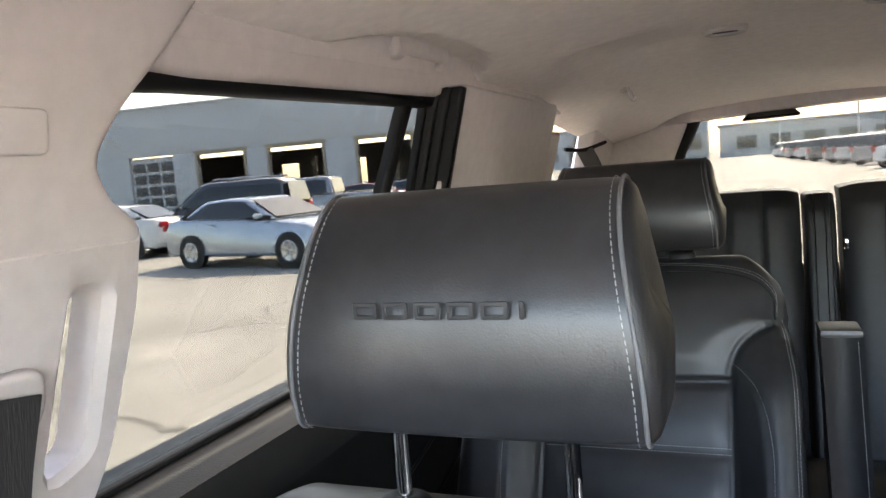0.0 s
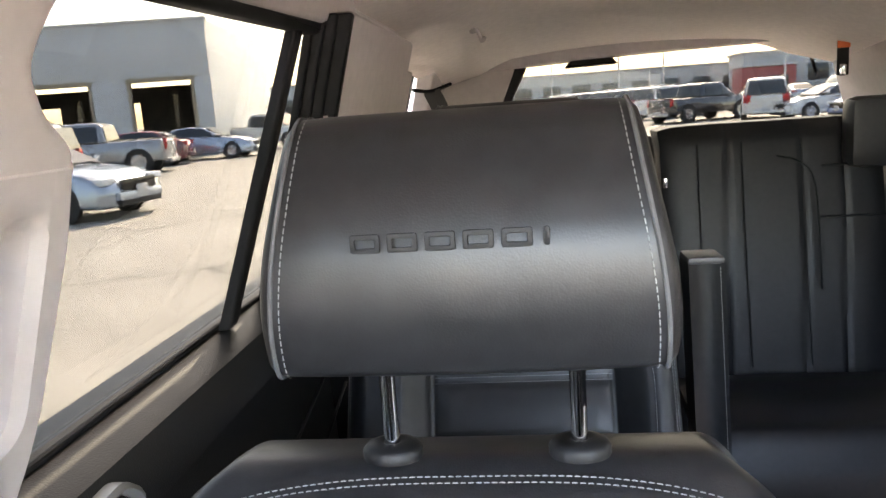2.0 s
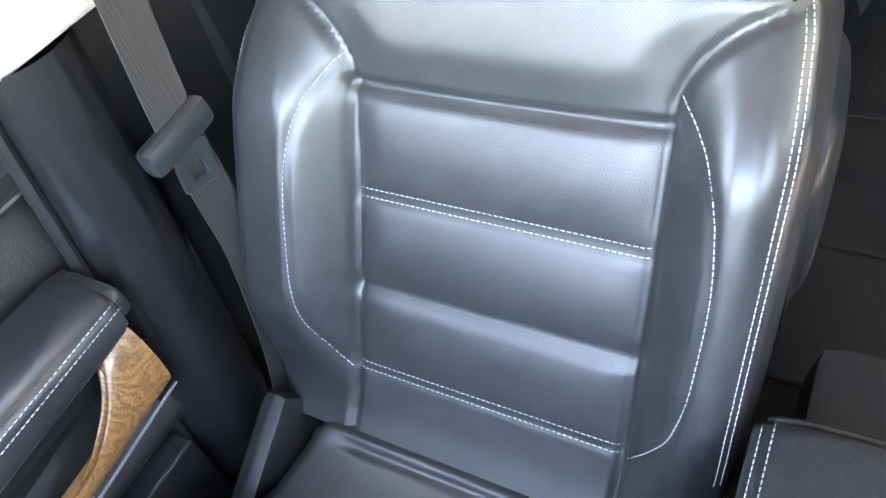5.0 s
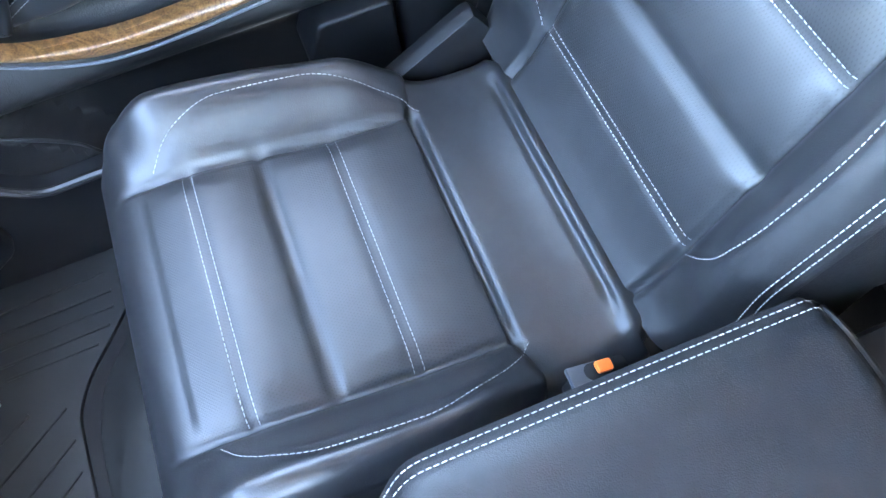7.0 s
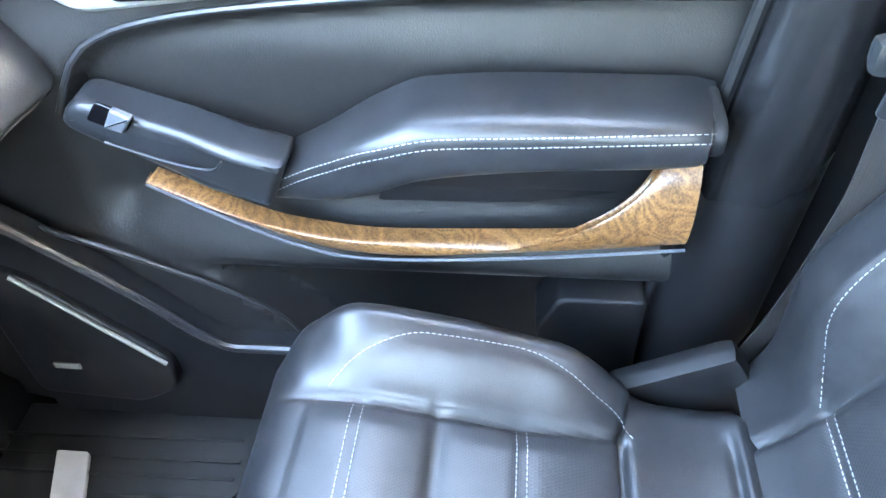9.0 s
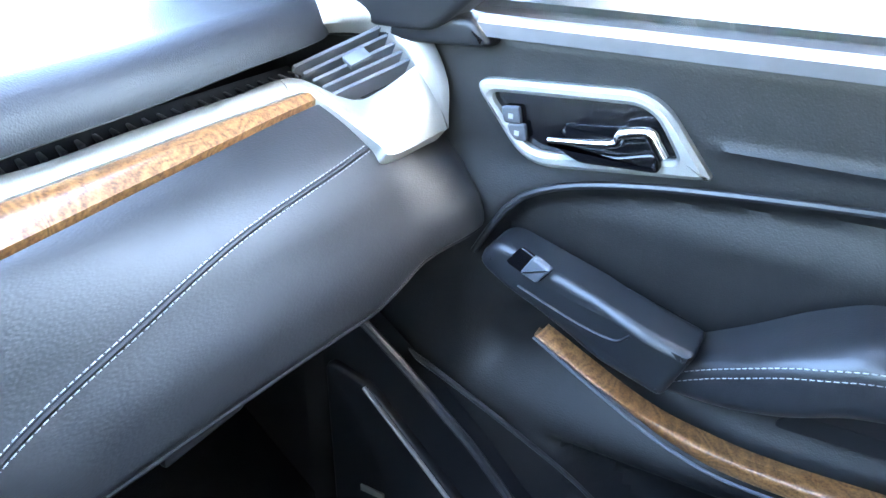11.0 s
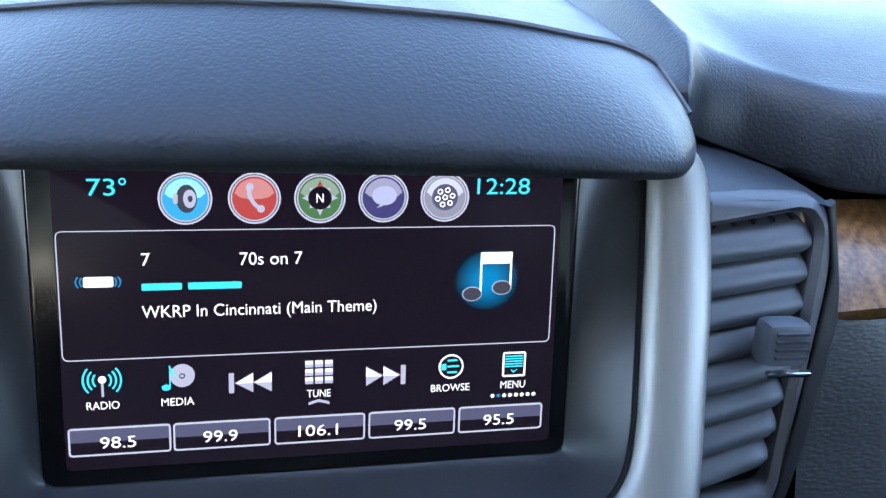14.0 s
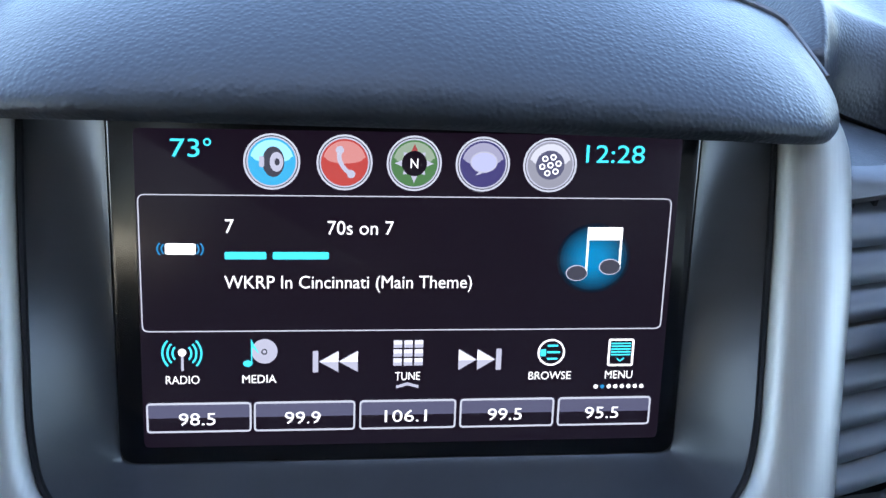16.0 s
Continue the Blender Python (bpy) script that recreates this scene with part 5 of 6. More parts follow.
part("heel_badge", plate(rounded([(.561, 1.043), (.672, 1.081), (.672, 1.128), (.561, 1.090)], .005, 4), lambda a, b, h: Vector((a, b, .566 + h)), .0085, .002), M["grey_label"], mat_1, "pale grey rectangular badge")
mat_2 = thing("floor_mat", "black ribbed rubber mat behind the front seats", "floor mat", "rubber mats")
part("mat_tray", plate(rounded([(-.42, -1.25), (.72, -1.25), (.72, -.12), (-.42, -.12)], .05, 5), lambda a, b, h: Vector((a, b, .553 + h)), .010, .004), M["mat"], mat_2)
for k in range(12):
    part("mat_rib", box((-.02 + k * .022, -1.0, .564), (.007, .24, .006), .002), M["mat"], mat_2)
for k in range(3):
    part("mat_step", box((.10, -.74 + k * .17, .562), (.34, .03, .012), .005), M["mat"], mat_2)

arm2 = thing("folding_armrest", "upright folded black leather armrest beside the second row seat", "armrest")
part("armrest_pad", shell(lambda u, v: Vector((.137 - .056 * u - .016 * v, -.70 - .012 * math.sin(math.pi * u), 1.345 - .42 * v - .004 * (2 * u - 1) ** 2)), 10, 30, (0, -.07, 0)), M["leather"], arm2)
part("armrest_cap", box((.109, -.735, 1.345), (.058, .07, .012), .006), M["darkgrey"], arm2)
pts = [Vector((.088 - .016 * k / 40, -.698, 1.335 - .40 * k / 40)) for k in range(41)]
part("armrest_stitching", stitches(pts, lift=[Vector((0, 1, 0))] * 41), M["thread"], arm2, "pale stitching")

bench = thing("third_row_bench", "black leather third row bench with split backs", "bench seat")


def bench_back(x0, x1, top, name):
    def fn(u, v):
        x = x0 + (x1 - x0) * u
        e = abs(2 * u - 1) ** 10
        z = .80 + (top - .80) * v
        d = .006 * math.sin(math.pi * v) - .02 * e
        for s in (.28, .62, .80):
            d -= .006 * math.exp(-((u - s - .02 * v) / .008) ** 2)
        d -= .03 * smooth(.94, 1.0, v)
        return Vector((x, -1.58 - .13 * v + d, z - .012 * e * v))
    return part(name, shell(fn, 60, 40, (0, -.12, 0)), M["leather"], bench)


bench_back(.60, .10, 1.505, "bench_back")
bench_back(.09, .015, 1.49, "bench_back")
bench_back(.002, -.60, 1.512, "bench_back")
for k, (a, b) in enumerate(((.60, .02), (.01, -.62))):
    part("bench_cushion", shell(lambda u, v, a=a, b=b: Vector((a + (b - a) * u, -1.58 + .40 * v, .815 + .035 * math.sin(math.pi * min(v * 1.2, 1)) - .10 * smooth(.88, 1.0, v) - .01 * abs(2 * u - 1) ** 8)), 30, 30, (0, 0, -.10)), M["leather"], bench)
part("bench_headrest", box((-.61, -1.66, 1.47), (.26, .09, .19), .03), M["leather"], bench)
for x in (-.10, -.22, -.38):
    part("bench_seam", tube(spline([(x, -1.575, .84), (x + .006, -1.625, 1.15), (x + .004, -1.69, 1.46)], 6), .0022, 6), M["rubber"], bench)
part("bench_fold", tube(spline([(-.30, -1.655, 1.42), (-.36, -1.65, 1.40), (-.40, -1.64, 1.33), (-.41, -1.60, 1.05)], 6), .003, 6), M["rubber"], bench)
part("bench_fold", tube([(-.42, -1.655, 1.385), (-.60, -1.655, 1.388)], .003, 6), M["rubber"], bench)
part("bench_fold", tube([(-.41, -1.635, 1.245), (-.60, -1.635, 1.245)], .003, 6), M["rubber"], bench)
part("bench_frame", box((0, -1.45, .67), (1.2, .40, .22), .02), M["plastic"], bench)
part("latch", box((-.002, -1.66, 1.36), (.010, .02, .03), .003), M["chrome"], bench)

belt2 = thing("rear_belt_guide", "black and blue-grey rear belt webbing at the ceiling edge", "seat belt")
part("guide", tube(spline([(.66, -1.42, 1.66), (.62, -1.47, 1.655), (.575, -1.54, 1.672)], 5), .005, 8), M["rubber"], belt2)
part("webbing", ribbon([(.62, -1.48, 1.655), (.60, -1.50, 1.60), (.58, -1.54, 1.50), (.56, -1.58, 1.40)], .05, (1, -.3, 0)), M["belt"], belt2)
for y0, y1 in ((-.86, -.98), (-1.10, -1.30)):
    side_panel("pillar_cover_upper", "shale pillar cap with a fine seam", [(y0, 1.36), (y0 + .015, 1.70), (y1, 1.70), (y1 - .015, 1.36)], .012, .006, M["beige"], .052)

# wing mirror outside the passenger window
mirror = thing("wing_mirror", "white wing mirror outside the passenger window", "mirror")
M["white_paint"] = mat("white_car_paint", (0.55, 0.55, 0.55), 0.25, coat=0.8, vary=0.03)
M["mirror_glass"] = mat("mirror_glass", (0.85, 0.86, 0.87), 0.03, metal=1.0, vary=0.01)
part("mirror_shell", box((1.105, .925, 1.425), (.27, .21, .175), .05), M["white_paint"], mirror)
part("mirror_face", box((1.105, .819, 1.425), (.22, .004, .135), .002), M["mirror_glass"], mirror)
part("mirror_arm", box((.95, .96, 1.33), (.14, .06, .05), .015), M["gloss"], mirror)
side_panel("mirror_sail", "black corner cover at the front of the door window", [(1.40, 1.25), (.96, 1.27), (.98, 1.296), (1.013, 1.297), (1.02, 1.34), (1.0, 1.42), (1.05, 1.52), (1.40, 1.45)], .012, .035, M["plastic"], -.005)

# ---- outside ----
M["lot"] = mat("sunlit_pavement", (0.215, 0.207, 0.192), 0.85, bump=0.2, scale=8, vary=0.2, depth=0.006)
nt = M["lot"].node_tree
vor = nt.nodes.new("ShaderNodeTexVoronoi")
vor.feature = "DISTANCE_TO_EDGE"
vor.inputs["Scale"].default_value = 0.22
wob = nt.nodes.new("ShaderNodeTexNoise")
wob.inputs["Scale"].default_value, wob.inputs["Detail"].default_value = 1.3, 6
tcn = nt.nodes.new("ShaderNodeTexCoord")
addv = nt.nodes.new("ShaderNodeVectorMath")
addv.operation = "ADD"
nt.links.new(tcn.outputs["Object"], wob.inputs["Vector"])
nt.links.new(tcn.outputs["Object"], addv.inputs[0])
nt.links.new(wob.outputs[1], addv.inputs[1])
nt.links.new(addv.outputs[0], vor.inputs["Vector"])
cr = nt.nodes.new("ShaderNodeMapRange")
cr.inputs[1].default_value, cr.inputs[2].default_value, cr.inputs[3].default_value = 0.0, 0.016, 0.30
nt.links.new(vor.outputs[0], cr.inputs[0])
mulc = nt.nodes.new("ShaderNodeMix")
mulc.data_type, mulc.blend_type = "RGBA", "MULTIPLY"
mulc.inputs[0].default_value = 1.0
base = nt.nodes["Principled BSDF"].inputs["Base Color"].links[0].from_socket
nt.links.new(base, mulc.inputs[6])
nt.links.new(cr.outputs[0], mulc.inputs[7])
nt.links.new(mulc.outputs[2], nt.nodes["Principled BSDF"].inputs["Base Color"])
ground = part("ground", grid(lambda u, v: Vector((-700 + 1400 * u, -700 + 1400 * v, 0)), 4, 4), M["lot"])
tagged(ground, "pale cracked asphalt of a wide car lot", "ground", kind="structure")

M["wall"] = mat("grey_metal_wall", (0.42, 0.43, 0.445), 0.7, bump=0.1, scale=3, vary=0.04, depth=0.004)
M["pale_wall"] = mat("pale_metal_wall", (0.62, 0.64, 0.63), 0.7, bump=0.1, scale=3, vary=0.04, depth=0.004)
# near-black: the bays' indoor shade is put into this colour; also on pickup beds
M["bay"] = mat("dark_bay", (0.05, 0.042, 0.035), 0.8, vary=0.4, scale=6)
M["bayframe"] = mat("tan_frame", (0.25, 0.20, 0.14), 0.6)
M["redpaint"] = mat("red_paint", (0.30, 0.07, 0.07), 0.5)
house = thing("service_building", "pale grey metal service building with open bays", "building", kind="structure")
HU, HV, HC = Vector((.989, .148, 0)), Vector((-.148, .989, 0)), Vector((15.6, -36.2, 0))


def at_house(a, b, h):
    return HC + HU * a + HV * h + Vector((0, 0, b))


BAYS = [(.9, 4.0), (5.9, 9.2), (10.6, 13.6)]
walls = [(-.01, .9), (4.0, 5.9), (9.2, 10.6), (13.6, 15.1), (18.0, 60.0)]
for a, b in walls:
    part("wall", box(at_house((a + b) / 2, 1.95, -.2), (b - a, .4, 3.9), .01, pose(0, 0, 0, 0, 0, 8.5).to_3x3()), M["wall"], house)
part("wall_upper", box(at_house(30, 5.25, -.2), (60, .4, 2.7), .01, pose(0, 0, 0, 0, 0, 8.5).to_3x3()), M["wall"], house)
part("wall_end", box(at_house(.2, 3.3, -8.4), (.4, 16, 6.6), .01, pose(0, 0, 0, 0, 0, 8.5).to_3x3()), M["pale_wall"], house)
part("roof_edge", box(at_house(30, 6.64, -.15), (60.2, .55, .12), .02, pose(0, 0, 0, 0, 0, 8.5).to_3x3()), M["grey_label"], house)
part("roof", box(at_house(30, 6.5, -8.4), (60, 16, .15), .02, pose(0, 0, 0, 0, 0, 8.5).to_3x3()), M["wall"], house)
# back wall pieces behind the bays, coloured as dark as their shade
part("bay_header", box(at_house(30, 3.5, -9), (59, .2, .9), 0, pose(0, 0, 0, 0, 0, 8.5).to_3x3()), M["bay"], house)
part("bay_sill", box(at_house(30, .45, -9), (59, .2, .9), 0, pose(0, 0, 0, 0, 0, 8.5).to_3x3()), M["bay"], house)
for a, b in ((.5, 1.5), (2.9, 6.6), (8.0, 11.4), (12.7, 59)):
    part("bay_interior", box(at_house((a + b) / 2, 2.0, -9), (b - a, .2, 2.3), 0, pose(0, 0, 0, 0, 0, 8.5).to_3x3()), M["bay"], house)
for a, b in BAYS:
    part("bay_frame", box(at_house((a + b) / 2, 3.85, -.02), (b - a + .3, .12, .22), .01, pose(0, 0, 0, 0, 0, 8.5).to_3x3()), M["bayframe"], house)
    for k in (a, b):
        part("bay_post", box(at_house(k, 1.9, -.02), (.16, .12, 3.8), .01, pose(0, 0, 0, 0, 0, 8.5).to_3x3()), M["bayframe"], house)
    for k in (.3, .62):
        part("lift_post", box(at_house(a + (b - a) * k, 1.6, -3.5), (.25, .25, 3.2), .02), M["bayframe"], house)
part("garage_door", box(at_house(16.55, 1.9, -.25), (2.9, .12, 3.8), .01, pose(0, 0, 0, 0, 0, 8.5).to_3x3()), M["grey_label"], house)
for i in range(3):
    for j in range(5):
        part("door_pane", box(at_house(15.65 + i * .9, .55 + j * .68, -.18), (.72, .04, .5), .01, pose(0, 0, 0, 0, 0, 8.5).to_3x3()), M["darkgrey"], house)

M["tyre"] = mat("tyre", (0.018, 0.018, 0.018), 0.8)
M["rim"] = mat("alloy_rim", (0.45, 0.45, 0.46), 0.3, metal=0.8)
M["carglass"] = mat("dark_car_glass", (0.02, 0.024, 0.03), 0.06, vary=0.05)
M["tail"] = mat("red_lens", (0.35, 0.01, 0.012), 0.2)
M["lamp"] = mat("clear_lens", (0.6, 0.62, 0.65), 0.15)


def slab(outline, w, r=.07, taper=0.0):
    """A body from a side outline: swept across the width w, its flanks rounded and drawn in towards the top."""
    pts = [Vector((p[0], p[1])) for p in outline]
    zs = [p.y for p in pts]
    lo, hi = min(zs), max(zs)
    n = len(pts)
    rings = []
    for s, d in ((-1, r), (-1 + .35 * r, .45 * r), (-1 + 1.2 * r, .1 * r), (-.6, 0), (0, 0), (.6, 0), (1 - 1.2 * r, .1 * r), (1 - .35 * r, .45 * r), (1, r)):
        q = inset(pts, d)
        far_x = max(abs(p.x) for p in pts)
        rings.append([Vector((p.x * (1 - .075 * abs(s) ** 2.5 * smooth(.62, 1.0, abs(p.x) / far_x)), s * w / 2 * (1 - taper * (p.y - lo) / (hi - lo)), p.y)) for p in q])
    V = [v for g in rings for v in g]
    F = [(i * n + k, i * n + (k + 1) % n, (i + 1) * n + (k + 1) % n, (i + 1) * n + k) for i in range(len(rings) - 1) for k in range(n)]
    F += [tuple(reversed(range(n))), tuple((len(rings) - 1) * n + k for k in range(n))]
    return V, F


SHAPES = {
    "sedan": dict(L=4.85, W=1.84, body=[(-2.42, .42), (-2.40, .85), (-2.25, 1.02), (-1.75, 1.06), (.85, .98), (1.9, .86), (2.32, .72), (2.42, .50), (2.38, .22), (-2.36, .24)], cab=[(-1.95, 1.02), (-1.15, 1.40), (-.5, 1.45), (.15, 1.42), (1.05, .97)], win=[(-1.55, 1.06), (-1.02, 1.35), (-.45, 1.385), (.10, 1.36), (.75, 1.03)], wheels=(-1.4, 1.42), r=.34),
    "suv": dict(L=5.2, W=2.0, body=[(-2.58, .45), (-2.60, 1.05), (-2.50, 1.15), (.95, 1.13), (2.3, 1.06), (2.55, .9), (2.58, .45), (2.5, .3), (-2.5, .32)], cab=[(-2.52, 1.10), (-2.38, 1.80), (-2.1, 1.88), (.1, 1.87), (1.05, 1.12)], win=[(-2.30, 1.20), (-2.18, 1.70), (-.0, 1.74), (.72, 1.18)], wheels=(-1.55, 1.45), r=.39),
    "pickup": dict(L=5.8, W=2.0, body=[(-2.88, .55), (-2.90, 1.12), (-2.82, 1.18), (-.75, 1.18), (.0, 1.16), (1.45, 1.16), (2.70, 1.12), (2.88, 1.0), (2.90, .5), (2.8, .38), (-2.82, .42)], cab=[(-.85, 1.14), (-.72, 1.80), (-.45, 1.87), (.75, 1.86), (1.55, 1.14)], win=[(-.60, 1.22), (-.54, 1.72), (.62, 1.74), (1.20, 1.20)], wheels=(-1.85, 1.8), r=.42),
}
CARS = {}


def vehicle(kind, paint, name, label, x, y, head, group="parked vehicles"):
    """A parked vehicle; head: degrees from +x to its front."""
    key = (kind, paint.name)
    place = pose(x, y, 0, 0, 0, head)
    if key in CARS:
        ob = copy_thing(CARS[key], place)
        ob.name = name
        return tagged(ob, label, kind if kind != "suv" else "car", group)
    S = SHAPES[kind]
    car = thing(name, label, "pickup" if kind == "pickup" else "car", group)
    W = S["W"]
    part("body", slab(rounded(S["body"], .09, 3), W, .07, .04), paint, car)
    part("cab", slab(rounded(S["cab"], .12, 4), W * .93, .09, .22), paint, car)
    cab_hi = max(p[1] for p in S["cab"])
    cab_lo = min(p[1] for p in S["cab"])
    for sg in (1, -1):
        def flank(a, b, h, sg=sg):
            t = (b - cab_lo) / (cab_hi - cab_lo)
            return Vector((a, sg * (W * .93 / 2 * (1 - .22 * t) + h - .012), b))
        part("side_window", plate(rounded(S["win"], .05, 3), flank, .022, .005), M["carglass"], car)
    c = S["cab"]
    for a, b, nm in ((c[-1], c[-2], "windscreen"), (c[0], c[1], "rear_window")):
        A, B = Vector(a), Vector(b)
        d = Vector((0, .02)) + Vector(((.015 if nm == "windscreen" else -.015), 0))

        def screen_at(u, v, A=A, B=B, d=d):
            p = A.lerp(B, .08 + .80 * v) + d
            t = (p.y - cab_lo) / (cab_hi - cab_lo)
            return Vector((p.x, (2 * u - 1) * W * .93 / 2 * (1 - .22 * t) * .88, p.y + .004))
        part(nm, shell(screen_at, 6, 6, (0, 0, -.02)), M["carglass"], car)
    r = S["r"]
    for wx in S["wheels"]:
        for sg in (1, -1):
            m = Matrix.Translation((wx, sg * (W / 2 - .10), r)) @ pose(0, 0, 0, -90 * sg, 0, 0)
            # black ring in place of the shaded gap, as the body has no cut arch
            part("wheel_arch", lathe([(r * .90, .085), (r * 1.14, .085), (r * 1.14, .104), (r * 1.10, .108), (r * .90, .104)], 28, m), M["tyre"], car)
            wheel = part("wheel", lathe([(r * .62, -.11), (r * .93, -.11), (r, -.06), (r, .07), (r * .94, .11), (r * .64, .115)], 26, m), M["tyre"], car)
            part("rim", lathe([(r * .64, .05), (r * .64, .122), (r * .58, .126), (r * .54, .117), (r * .2, .119), (.03, .126)], 26, m), M["rim"], wheel)
            for k in range(5):
                a = 2 * math.pi * k / 5
                part("spoke", box(m @ Vector((r * .36 * math.cos(a), r * .36 * math.sin(a), .120)), (r * .5, r * .11, .03), .01, (m.to_3x3() @ Matrix.Rotation(a, 3, "Z"))), M["rim"], wheel)
    L = S["L"] / 2
    zt = .88 if kind == "sedan" else 1.0
    for sg in (1, -1):
        part("tail_light", box((-L + .13, sg * (W / 2 - .22), zt), (.10, .30 if kind != "pickup" else .14, .14 if kind == "sedan" else .34), .02), M["tail"], car)
        part("headlight", box((L - .24, sg * (W / 2 - .27), zt - .18 if kind == "sedan" else zt - .05), (.22, .40, .12 if kind == "sedan" else .2), .03), M["lamp"], car)
        part("side_mirror", box((S["win"][-1][0] - .05, sg * (W / 2 + .06), S["win"][-1][1] + .03), (.12, .16, .11), .03), paint, car)
        for k in (.25, -.75) if kind != "pickup" else (.35, -.3):
            part("door_handle", box((k, sg * (W / 2 + .002), S["win"][0][1] - .14), (.16, .03, .03), .01), paint, car)
    part("grille", box((L - .04, 0, .62), (.08, W * .50, .20), .02), M["gloss"], car)
    part("lower_grille", box((L - .03, 0, .31), (.10, W * .62, .12), .03), M["tyre"], car)
    for e in (1, -1):
        part("bumper", box((e * (L - .04), 0, .42), (.14, W * .66, .16), .05), M["rim"] if kind == "pickup" else paint, car)
        part("plate_holder", box((e * (L + .03), 0, .52), (.01, .32, .16), .003), M["grey_label"], car)
    if kind == "suv":
        for sg in (1, -1):
            part("roof_rail", tube([(-1.9, sg * .68, 1.93), (-.2, sg * .68, 1.94)], .025, 8), M["rim"], car)
    if kind == "pickup":
        part("bed_floor", box((-1.85, 0, 1.19), (1.9, 1.55, .02), .005), M["bay"], car)
    car.matrix_world = place
    CARS[key] = car
    return car


P_SILVER = mat("silver_blue_paint", (0.30, 0.345, 0.41), 0.24, metal=0.6, coat=0.8, vary=0.03)
P_BLACK = mat("black_paint", (0.02, 0.022, 0.028), 0.2, coat=1.0, vary=0.05)
P_GREY = mat("grey_paint", (0.26, 0.27, 0.29), 0.28, metal=0.5, coat=0.8, vary=0.03)
P_WHITE = M["white_paint"]
P_BLUE = mat("blue_paint", (0.05, 0.10, 0.25), 0.25, metal=0.2, coat=0.8, vary=0.03)
P_MAROON = mat("maroon_paint", (0.12, 0.02, 0.03), 0.25, coat=0.8, vary=0.03)
vehicle("sedan", P_SILVER, "silver_sedan", "silver-blue four door sedan parked across the lot", 9.85, -13.1, 171)
vehicle("suv", P_BLACK, "black_suv", "black large SUV with silver roof rails", 14.6, -17.6, 12)
vehicle("pickup", P_GREY, "grey_pickup", "grey crew cab pickup with its tailgate towards the lot", 15.6, -24.8, 14)
vehicle("sedan", P_MAROON, "maroon_sedan", "dark maroon sedan beside the pickup", 16.3, -29.0, 14)
vehicle("sedan", P_SILVER, "silver_sedan", "silver-blue sedan beyond the pickups", 14.6, -32.4, 185)
vehicle("pickup", P_WHITE, "white_pickup", "white pickup at the building's corner", 14.0, -39.5, 165)
vehicle("sedan", P_WHITE, "white_sedan", "white sedan behind the silver sedan", 17.0, -15.5, 10)
REAR = [("sedan", P_BLUE, -13.9, -30.5, 12), ("sedan", P_WHITE, -12.9, -34.2, 10), ("suv", P_WHITE, -10.8, -36.4, 255), ("pickup", P_BLACK, -8.6, -39.5, 215), ("suv", P_WHITE, -8.4, -46.0, 220), ("suv", P_GREY, -8.0, -52.0, 222), ("sedan", P_WHITE, -20.5, -33.0, 12)]
for kind, paint, x, y, head in REAR:
    vehicle(kind, paint, f"{ {'suv': 'parked_suv', 'sedan': 'parked_sedan', 'pickup': 'parked_pickup'}[kind] }", f"{paint.name.split('_')[0]} {kind} in the lot behind the tailgate", x, y, head)
rng = random.Random(4)
kinds = [("suv", P_WHITE), ("suv", P_GREY), ("sedan", P_WHITE), ("suv", P_BLACK), ("sedan", P_SILVER), ("pickup", P_WHITE), ("suv", P_WHITE)]
for k in range(14):
    kind, paint = kinds[k % 7]
    vehicle(kind, paint, {"suv": "parked_suv", "sedan": "parked_sedan", "pickup": "parked_pickup"}[kind], f"{paint.name.split('_')[0]} {kind} in the far row of the lot", -7.6 + .15 * k + rng.uniform(-.3, .3), -58 - k * 4.2, 222 + rng.uniform(-3, 3), "far row of vehicles")
for k in range(10):
    kind, paint = kinds[(k * 3 + 1) % 7]
    vehicle(kind, paint, {"suv": "parked_suv", "sedan": "parked_sedan", "pickup": "parked_pickup"}[kind], f"{paint.name.split('_')[0]} {kind} in the cross row of the lot", -18 - k * 3.4, -62 - k * 1.0 + rng.uniform(-.4, .4), 265 + rng.uniform(-3, 3), "cross row of vehicles")

M["pole"] = mat("pale_pole", (0.6, 0.6, 0.6), 0.5)
for x, y in ((-9, -75), (-15, -85), (-26, -80), (-36, -78), (-4, -110), (-20, -125)):
    pole = thing("lamp_post", "tall pale lamp post in the car lot", "lamp post", "lamp posts")
    part("mast", tube([(x, y, 0), (x, y, 9)], lambda t: .11 - .04 * t, 10), M["pole"], pole)
    part("lamp_head", box((x, y, 9.05), (1.2, .35, .14), .04), M["pole"], pole)
    part("foot", lathe([(.3, 0), (.3, .7), (.26, .75)], 16, Matrix.Translation((x, y, 0))), M["pole"], pole)
far = [((-75, -150), (70, 10, 7), M["wall"]), ((-20, -165), (50, 10, 6), M["wall"]), ((35, -170), (55, 10, 8), M["wall"]), ((-42, -140), (9, 6, 4.5), M["redpaint"]), ((-95, -120), (30, 10, 6), P_BLUE)]
for k, ((x, y), (a, b, c), m) in enumerate(far):
    f_ = thing("far_building", "low commercial building beyond the lot", "building", "far buildings", "structure")
    part("wall", box((x, y, c / 2), (a, b, c), .05), m, f_)
    part("roof", box((x, y, c + .2), (a + .8, b + .8, .4), .05), M["grey_label"], f_)
    for i in range(int(a / 6)):
        part("window", box((x - a / 2 + 3 + i * 6, y + b / 2 + .05, c * .45), (3.6, .1, c * .4), .02), M["carglass"], f_)


# ---- what the screen shows ----
ST = .085


def on_screen(a, b, h):
    return on_face(a + .0008, b + .0018, h)


